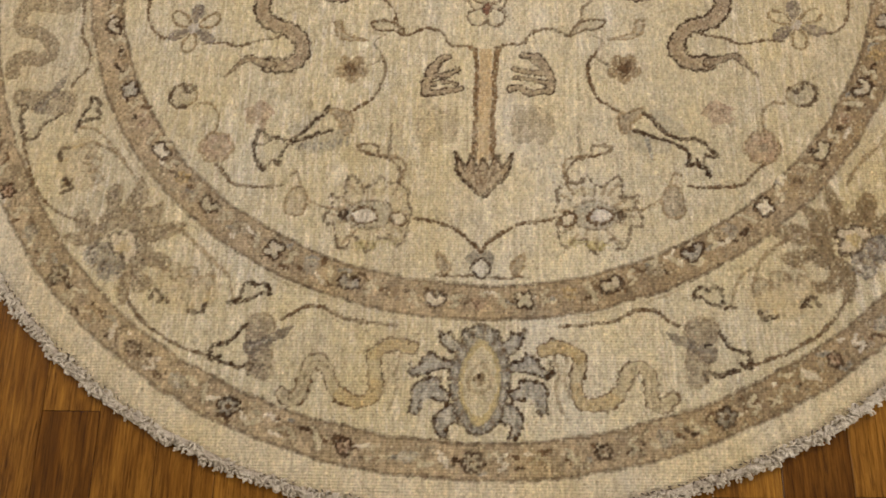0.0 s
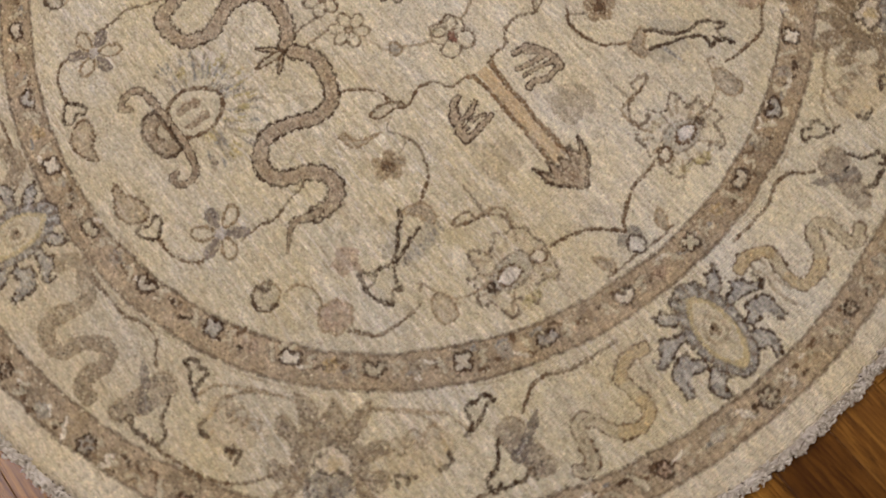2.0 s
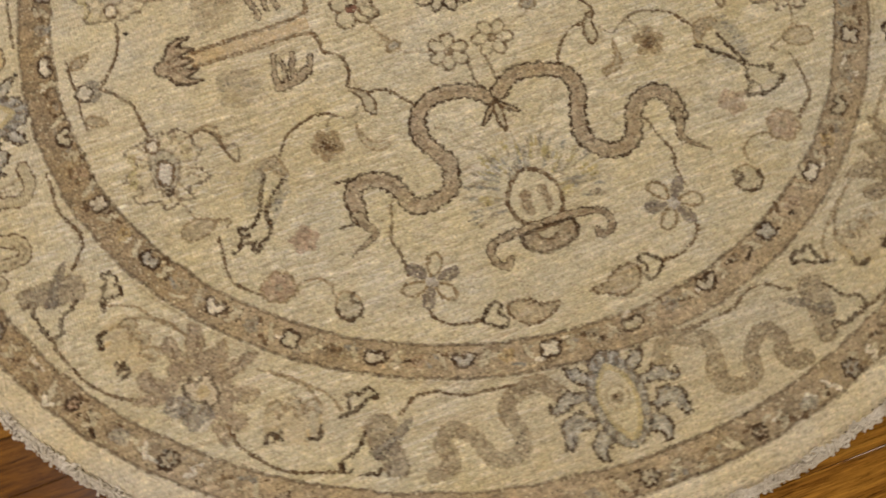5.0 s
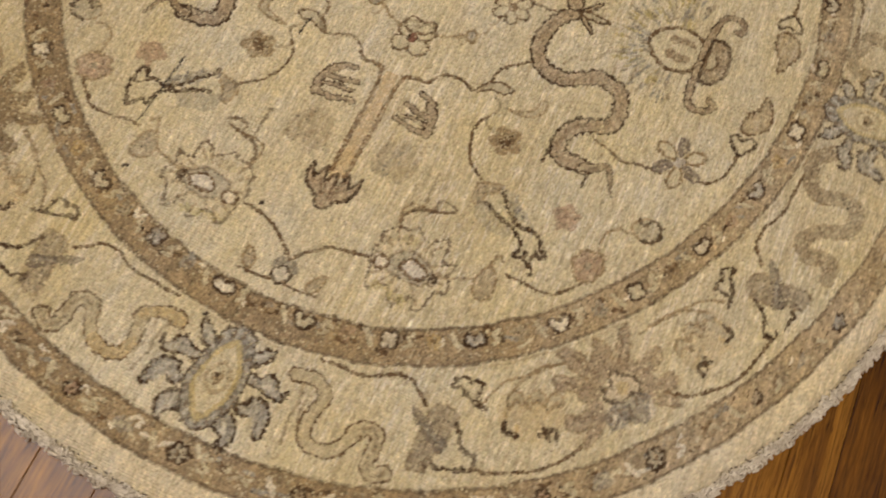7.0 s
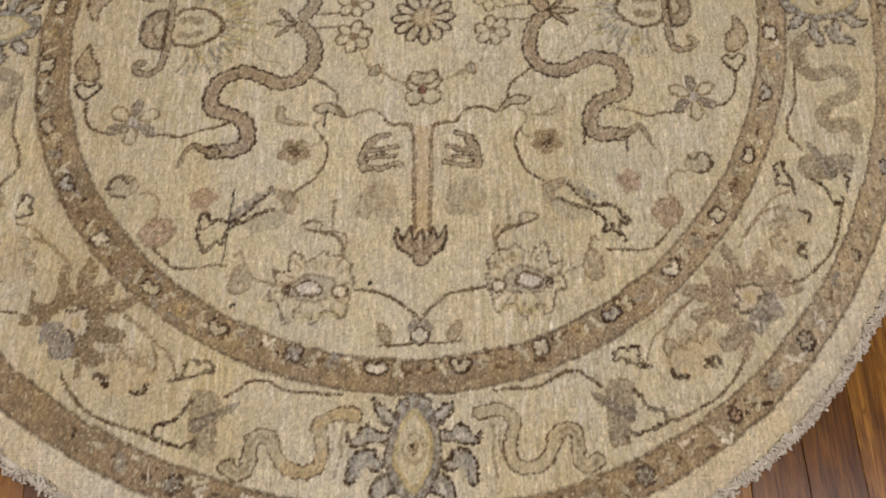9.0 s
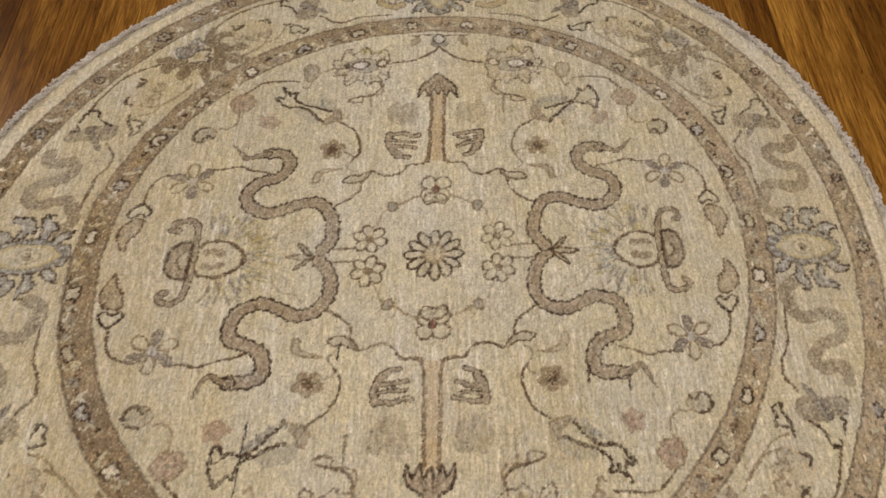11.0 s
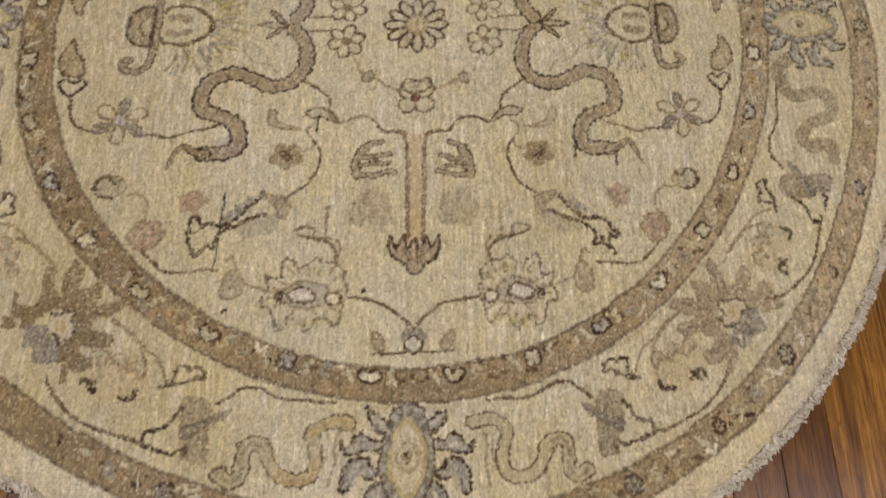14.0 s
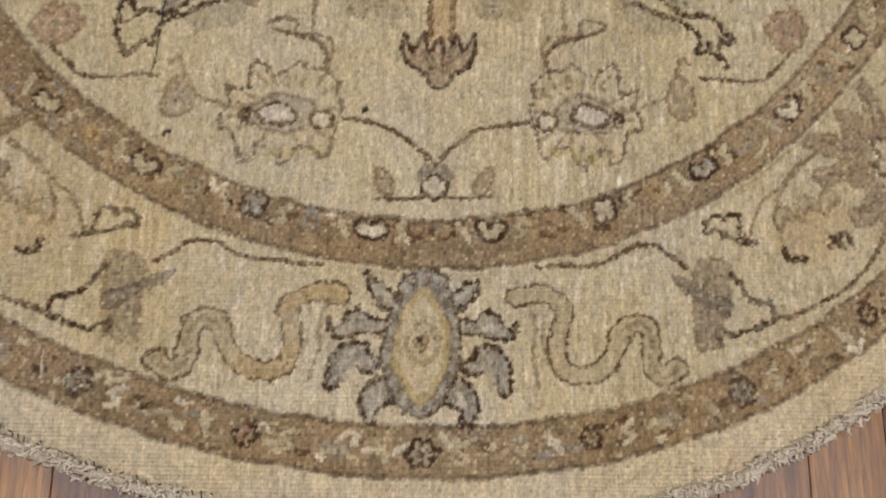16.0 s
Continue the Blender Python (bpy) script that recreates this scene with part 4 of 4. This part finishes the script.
for k in range(32):
    way = [turned(5.6 + k * 11.25, 507)]
    own = [RINGLET[k]]
    tone = (CREAM, PALE, (0.40, 0.37, 0.30), (0.52, 0.46, 0.335))[k * 7 % 4]
    shape = k * 5 % 3
    if shape == 0:
        flower((0, 0), 12, 4, tone, way, own, DARK, None, 0.9, 0.4, False, 0.78)
    elif shape == 1:
        fill([(-13, -4), (-5, -8), (0, -2), (6, -8), (13, -4), (6, 8), (-6, 8)], tone, way, own, 0.9, DARK, 2.8, 0.5)
    else:
        fill([(-12, 4), (-8, -8), (2, -4), (10, -8), (12, 4), (3, 9)], tone, way, own, 0.85, DARK, 2.8, 0.5)
    for s in (-1, 1):
        near = [turned(5.6 + k * 11.25 + s * 2.7, 507)]
        stroke([(-4, -8 * s), (3, -3), (-2, 3), (4, 8 * s)], 6.0, UMBER, near, own, 0.5, 0.5, 7)
        stroke([(-4, -8 * s), (3, -3), (-2, 3), (4, 8 * s)], 3.4, CREAM, near, own, 0.8, 0.4, 8)
    middle = [turned(k * 11.25, 507)]
    blob((0, 0), 9, 10, (GOLD, BLUE, ROSE, SAGE, BROWN_DEEP)[k * 3 % 5], middle, own, 0.55, 50 + k % 7)
    blob((0, 0), 3, 3, UMBER, middle, own, 0.6, 51)
RINGLET = owners("band_flower", range(32), "")
for k in range(32):
    at = k * 11.25
    own = [RINGLET[k]]
    way = [turned(at, 686)]
    flower((0, 0), 12 if k % 2 == 0 else 9, 6, (SAGE, ROSE, BLUE, TAUPE)[k * 3 % 4], way, own, DARK, UMBER, 0.85, 0.35, False)
    for s in (-1, 1):
        curl = [turned(at + s * 2.6, 686)]
        stroke([(-5, -8 * s), (4, -3), (-4, 4), (5, 9 * s)], 6.0, UMBER, curl, own, 0.5, 0.5, 7)
        stroke([(-5, -8 * s), (4, -3), (-4, 4), (5, 9 * s)], 3.4, CREAM if k % 3 else PALE, curl, own, 0.8, 0.4, 9)
    dot = [turned(at + 5.6, 686)]
    blob((0, 0), 11, 9, BLUE if k % 2 else BROWN_DEEP, dot, own, 0.62, 60 + k % 5)
    stroke([(-14, 6), (-4, -2), (8, 4)], 3.4, CREAM, dot, own, 0.5, 0.4, 8)

# worn slit and the few dark spots of the pile
stroke([(243, 361), (240, 316), (238, 262)], 0.9, (0.03, 0.022, 0.018), ONCE, None, 0.95, solid=True)
stroke([(131, 172), (128, 148)], 1.5, (0.04, 0.03, 0.02), ONCE, None, 0.9, solid=True)
for spot in [(222, 419), (50, 542), (247, -558), (60, 398)]:
    stroke([spot, (spot[0] + 3, spot[1] + 2)], 3.0, (0.05, 0.035, 0.025), ONCE, None, 0.95, solid=True)

# uneven dye from knot to knot
knot = 1 + (0.085 + 0.09 * (DYE.mean(-1) < 0.36)) * by_knot(rng.standard_normal(KNOTS)) + 0.15 * smooth_noise(SHAPE, (630, 230), 74) + 0.05 * smooth_noise(SHAPE, (300, 120), 71)
cool = (DYE[..., 2] / DYE[..., 0] > 0.71)
knot = knot + cool * 0.24 * smooth_noise(SHAPE, (630, 260), 75)
fleck = by_knot((rng.random(KNOTS) < 0.10) * (0.25 + 0.35 * rng.random(KNOTS)))
lay(fleck * (DYE.mean(-1) < 0.30), CREAM)
fleck = by_knot((rng.random(KNOTS) < 0.05) * (0.2 + 0.3 * rng.random(KNOTS)))
lay(fleck, BROWN)
DYE = np.clip(DYE * np.array((1.035, 1.025, 0.99)) * knot[..., None] * (1 + 0.02 * rng.standard_normal((*SHAPE, 3))), 0.01, 0.9)

# ================= the rug =================
rug = new("round_rug")
tagged(rug, "round cream wool rug with faded floral pattern on oak floor", "rug")
RADIUS_REAL = np.hypot(*np.array(drift(X, Y))) * 1000
ON_RUG = RADIUS_REAL < R_EDGE + 4
ON_RUG[-2:, :], ON_RUG[:, -2:] = False, False
OWNER[~ON_RUG] = 0


def pieces():
    """The connected pieces of every motif; crumbs go back to the ground they lie in."""
    left, found = OWNER > 0, []
    for i, j in zip(*np.nonzero(left)):
        if not left[i, j]:
            continue
        number, stack, cells = OWNER[i, j], [(i, j)], []
        left[i, j] = False
        while stack:
            a, b = stack.pop()
            cells.append((a, b))
            for c, d in ((a + 1, b), (a - 1, b), (a, b + 1), (a, b - 1), (a + 1, b + 1), (a + 1, b - 1), (a - 1, b + 1), (a - 1, b - 1)):
                if left[c, d] and OWNER[c, d] == number:
                    left[c, d] = False
                    stack.append((c, d))
        cells = np.array(cells)
        if len(cells) < 56:
            OWNER[cells[:, 0], cells[:, 1]] = 0
        else:
            found.append(cells)
    return found


PIECES = pieces()

# the pile: every knot a small tuft of two by two faces, laid in rows
XF = X - KNOT_X / 2 + rng.uniform(-0.00025, 0.00025, SHAPE)
YF = Y - KNOT_Y / 2 + rng.uniform(-0.00025, 0.00025, SHAPE)
blend = sum(np.roll(DYE, shift, axis) for shift in (-1, 1) for axis in (0, 1)) / 4
DYE_F = 0.92 * DYE + 0.08 * blend
row = np.where(np.arange(SHAPE[1]) % 2, 0.00018, -0.00018)[None, :]
tuft = by_knot(0.00034 * rng.standard_normal(KNOTS)) + 0.00020 * rng.standard_normal(SHAPE) + row
wave = 0.0011 * smooth_noise(SHAPE, (9, 11), 72) + 0.0004 * smooth_noise(SHAPE, (60, 60), 73)
ZF = PILE + tuft + wave + 0.0022 * (DYE_F.mean(-1) - 0.3) - 0.004 * np.clip((RADIUS_REAL - 722) / 20, 0, 1)


def knots(name, i, j, parent, label=""):
    """A piece of the pile: the given knots of the grid, as one mesh."""
    width = SHAPE[1]
    corner = np.stack([i * width + j, (i + 1) * width + j, (i + 1) * width + j + 1, i * width + j + 1], 1)
    used, index = np.unique(corner, return_inverse=True)
    index = index.reshape(-1, 4)
    me = bpy.data.meshes.new(name)
    me.vertices.add(len(used))
    me.vertices.foreach_set("co", np.stack([XF.ravel()[used], YF.ravel()[used], ZF.ravel()[used]], 1).astype(np.float32).ravel())
    me.loops.add(index.size)
    me.loops.foreach_set("vertex_index", index.astype(np.int32).ravel())
    me.polygons.add(len(index))
    me.polygons.foreach_set("loop_start", np.arange(0, index.size, 4, dtype=np.int32))
    me.polygons.foreach_set("use_smooth", np.ones(len(index), bool))
    me.update(calc_edges=True)
    dye = me.color_attributes.new("dye", "FLOAT_COLOR", "POINT")
    rgba = np.ones((len(used), 4), np.float32)
    rgba[:, :3] = DYE_F.reshape(-1, 3)[used]
    dye.data.foreach_set("color", rgba.ravel())
    me.materials.append(WOOL)
    ob = new(name, me)
    ob.parent = parent
    return tagged(ob, label)


GROUNDS = []
for number, (name, label) in enumerate((("field", "cream field with faded abrash streaks"), ("inner_band", "brown inner guard band"), ("border", "cream main border"),
                                        ("outer_band", "brown outer guard band"), ("plain_edge", "plain cream outer edge"))):
    GROUNDS.append(knots(name, *np.nonzero(ON_RUG & (REGION == number) & (OWNER == 0)), rug, label))
for cells in PIECES:
    name, label = MOTIFS[OWNER[tuple(cells[0])]]
    home = np.bincount(REGION[cells[:, 0], cells[:, 1]], minlength=5).argmax()
    knots(name, cells[:, 0], cells[:, 1], GROUNDS[home], label)


def rug_outline(radius, angle):
    """The real place of a design radius in a direction."""
    c, s = math.cos(angle), math.sin(angle)
    r = radius / 1000
    for _ in range(6):
        u, v = drift(r * c, r * s)
        r *= radius / 1000 / math.hypot(u, v)
    return Vector((r * c, r * s, 0))


bm = bmesh.new()
low = [bm.verts.new(rug_outline(730, 2 * math.pi * k / 160) + Vector((0, 0, 0.001))) for k in range(160)]
high = [bm.verts.new(v.co + Vector((0, 0, 0.003))) for v in low]
bm.faces.new(low[::-1])
bm.faces.new(high)
for k in range(160):
    m = (k + 1) % 160
    bm.faces.new((low[k], low[m], high[m], high[k]))
part("backing", bm, BACKING, rug, "cotton foundation under the pile")


def tube(bm, points, radius, sides=5, ends=True):
    rings = []
    for k, p in enumerate(points):
        ahead = (points[min(k + 1, len(points) - 1)] - points[max(k - 1, 0)]).normalized()
        side = ahead.cross(Vector((0.13, 0.21, 1))).normalized()
        up = side.cross(ahead)
        r = radius * (0.65 if ends and k in (0, len(points) - 1) else 1)
        rings.append([bm.verts.new(p + r * (math.cos(2 * math.pi * s / sides) * side + math.sin(2 * math.pi * s / sides) * up)) for s in range(sides)])
    for a, b in zip(rings, rings[1:]):
        for s in range(sides):
            f = bm.faces.new((a[s], a[(s + 1) % sides], b[(s + 1) % sides], b[s]))
            f.smooth = True
    return rings


# the bound edge: an uneven core, wrapped by short loops of yarn that stick out a little
pick = random.Random(4)
bm = bmesh.new()
core = []
for k in range(420):
    a = 2 * math.pi * k / 420
    p = rug_outline(744 + 1.6 * math.sin(a * 17 + 1) + 1.2 * math.sin(a * 41), a)
    p.z = 0.0046
    core.append(p)
core.append(core[0].copy())
tube(bm, core, 0.0046, 8, False)
part("binding_cord", bm, CORD, rug, "greyish white overcast wool binding")
bm = bmesh.new()
for k in range(5200):
    a = 2 * math.pi * (k + pick.random() * 0.9) / 5200
    clump = math.sin(a * 120 + 2 * math.sin(a * 31)) + 0.6 * math.sin(a * 57) + 0.5 * math.sin(a * 283)
    lush = 0.5 + 0.5 * math.sin(a * 3 + 0.6) * math.sin(a * 7 + 2)
    middle = 744.5 + pick.uniform(-6.5, 5) + 1.5 * clump + 1.6 * lush
    turn, span = pick.uniform(0, 2 * math.pi), pick.uniform(1.4, 3.4)
    rise, bend = pick.uniform(0.0065, 0.0125) - 0.00045 * max(0.0, middle - 745), pick.uniform(1.2, 4.2) * pick.choice((-1, 1))
    way = []
    for f in range(5):
        angle = turn + bend * (f / 4 - 0.5)
        along, out = span * (f / 2 - 1) * math.cos(turn) + 1.6 * math.sin(angle * 2), span * (f / 2 - 1) * math.sin(turn) + 1.6 * math.cos(angle * 2)
        p = rug_outline(middle + out, a + along / 745)
        p.z = max(0.0012, rise - 0.0016 * (f / 2 - 1) ** 2 + pick.uniform(-0.0006, 0.0006))
        way.append(p)
    tube(bm, way, pick.uniform(0.0011, 0.0020), 4)
tagged(part("binding_fringe", bm, CORD, rug, "short curled wool overcast loops"), kind="stuff")
bm = bmesh.new()
for k in range(760):
    a = 2 * math.pi * (k + pick.random()) / 760
    if math.sin(a * 5 + 1) + math.sin(a * 13) + pick.uniform(-1, 1) < 0.1:
        continue
    way = [rug_outline(736.5 + pick.uniform(-2.5, 3), a), rug_outline(737.5 + pick.uniform(-2.5, 3), a + 0.0036)]
    for p in way:
        p.z = 0.0092
    tube(bm, way, 0.0011, 4)
tagged(part("edge_stitching", bm, STITCH, rug, "dark stitches along the binding"), kind="stuff")

# ================= floor strips =================
def strip_mesh(wide, length):
    """An oak strip with a small bevel round its top, centred on its own origin, top at z = 0."""
    bm = bmesh.new()
    w, h, b, d = wide / 2 - 0.0003, length / 2 - 0.0003, 0.0007, 0.0005
    rings = [[bm.verts.new((sx * (w - i), sy * (h - i), z)) for sx, sy in ((-1, -1), (1, -1), (1, 1), (-1, 1))] for i, z in ((0, -0.008), (0, -d), (b, 0))]
    for a, c in zip(rings, rings[1:]):
        for k in range(4):
            bm.faces.new((a[k], a[(k + 1) % 4], c[(k + 1) % 4], c[k]))
    bm.faces.new(rings[-1])
    return mesh_of("oak_strip", bm, OAK)


EDGES_X = [1.24, 1.164, 1.088, 1.012, 0.936, 0.86, 0.784, 0.708, 0.632, 0.556, 0.471, 0.386, 0.31, 0.234, 0.158, 0.082, 0.006, -0.07, -0.146, -0.222,
           -0.298, -0.364, -0.43, -0.494, -0.588, -0.64, -0.71, -0.786, -0.862, -0.938, -1.014, -1.09, -1.166, -1.242]
FIXED_JOINTS = {22: -0.636}
LENGTH = 0.93
meshes, lane_ends = {}, []
pick = random.Random(12)
for n, (b, a) in enumerate(zip(EDGES_X, EDGES_X[1:])):
    start = -1.64 - pick.random() * 0.25
    if n in FIXED_JOINTS:
        start = FIXED_JOINTS[n] - LENGTH
    lane_ends.append((a, b, start, start + 5 * LENGTH))
    for k in range(5):
        key = (round(b - a, 4), LENGTH)
        if key not in meshes:
            meshes[key] = strip_mesh(*key)
        ob = new("oak_strip", meshes[key])
        ob.location = ((a + b) / 2, start + (k + 0.5) * LENGTH, pick.uniform(-0.0003, 0.0002))
        ob.parent = floor

# the rest of the floor, out to the walls
bm = bmesh.new()
WIDE = 0.076


def far_strip(xa, xb, ya, yb):
    top = [bm.verts.new((x, y, 0)) for x, y in ((xa + 0.001, ya + 0.001), (xb - 0.001, ya + 0.001), (xb - 0.001, yb - 0.001), (xa + 0.001, yb - 0.001))]
    low = [bm.verts.new((v.co.x, v.co.y, -0.008)) for v in top]
    bm.faces.new(top)
    for k in range(4):
        bm.faces.new((low[k], low[(k + 1) % 4], top[(k + 1) % 4], top[k]))


lanes = int((x1 - EDGES_X[0]) / WIDE)
for k in range(lanes):
    for side in (1, -1):
        lane = EDGES_X[0] + k * WIDE if side > 0 else EDGES_X[-1] - (k + 1) * WIDE
        y = y0 + 0.01
        while y < y1 - 0.05:
            end = min(y + pick.uniform(0.4, 0.7), y1 - 0.01)
            far_strip(lane, lane + WIDE, y, end)
            y = end
for a, b, near_end, far_end in lane_ends:
    for ya, yb in ((y0 + 0.01, near_end), (far_end, y1 - 0.01)):
        far_strip(a, b, ya, yb)
ob = new("far_strips", mesh_of("far_strips", bm, OAK))
ob.parent = floor
tagged(ob, "brown oak strips towards the walls", kind="stuff")
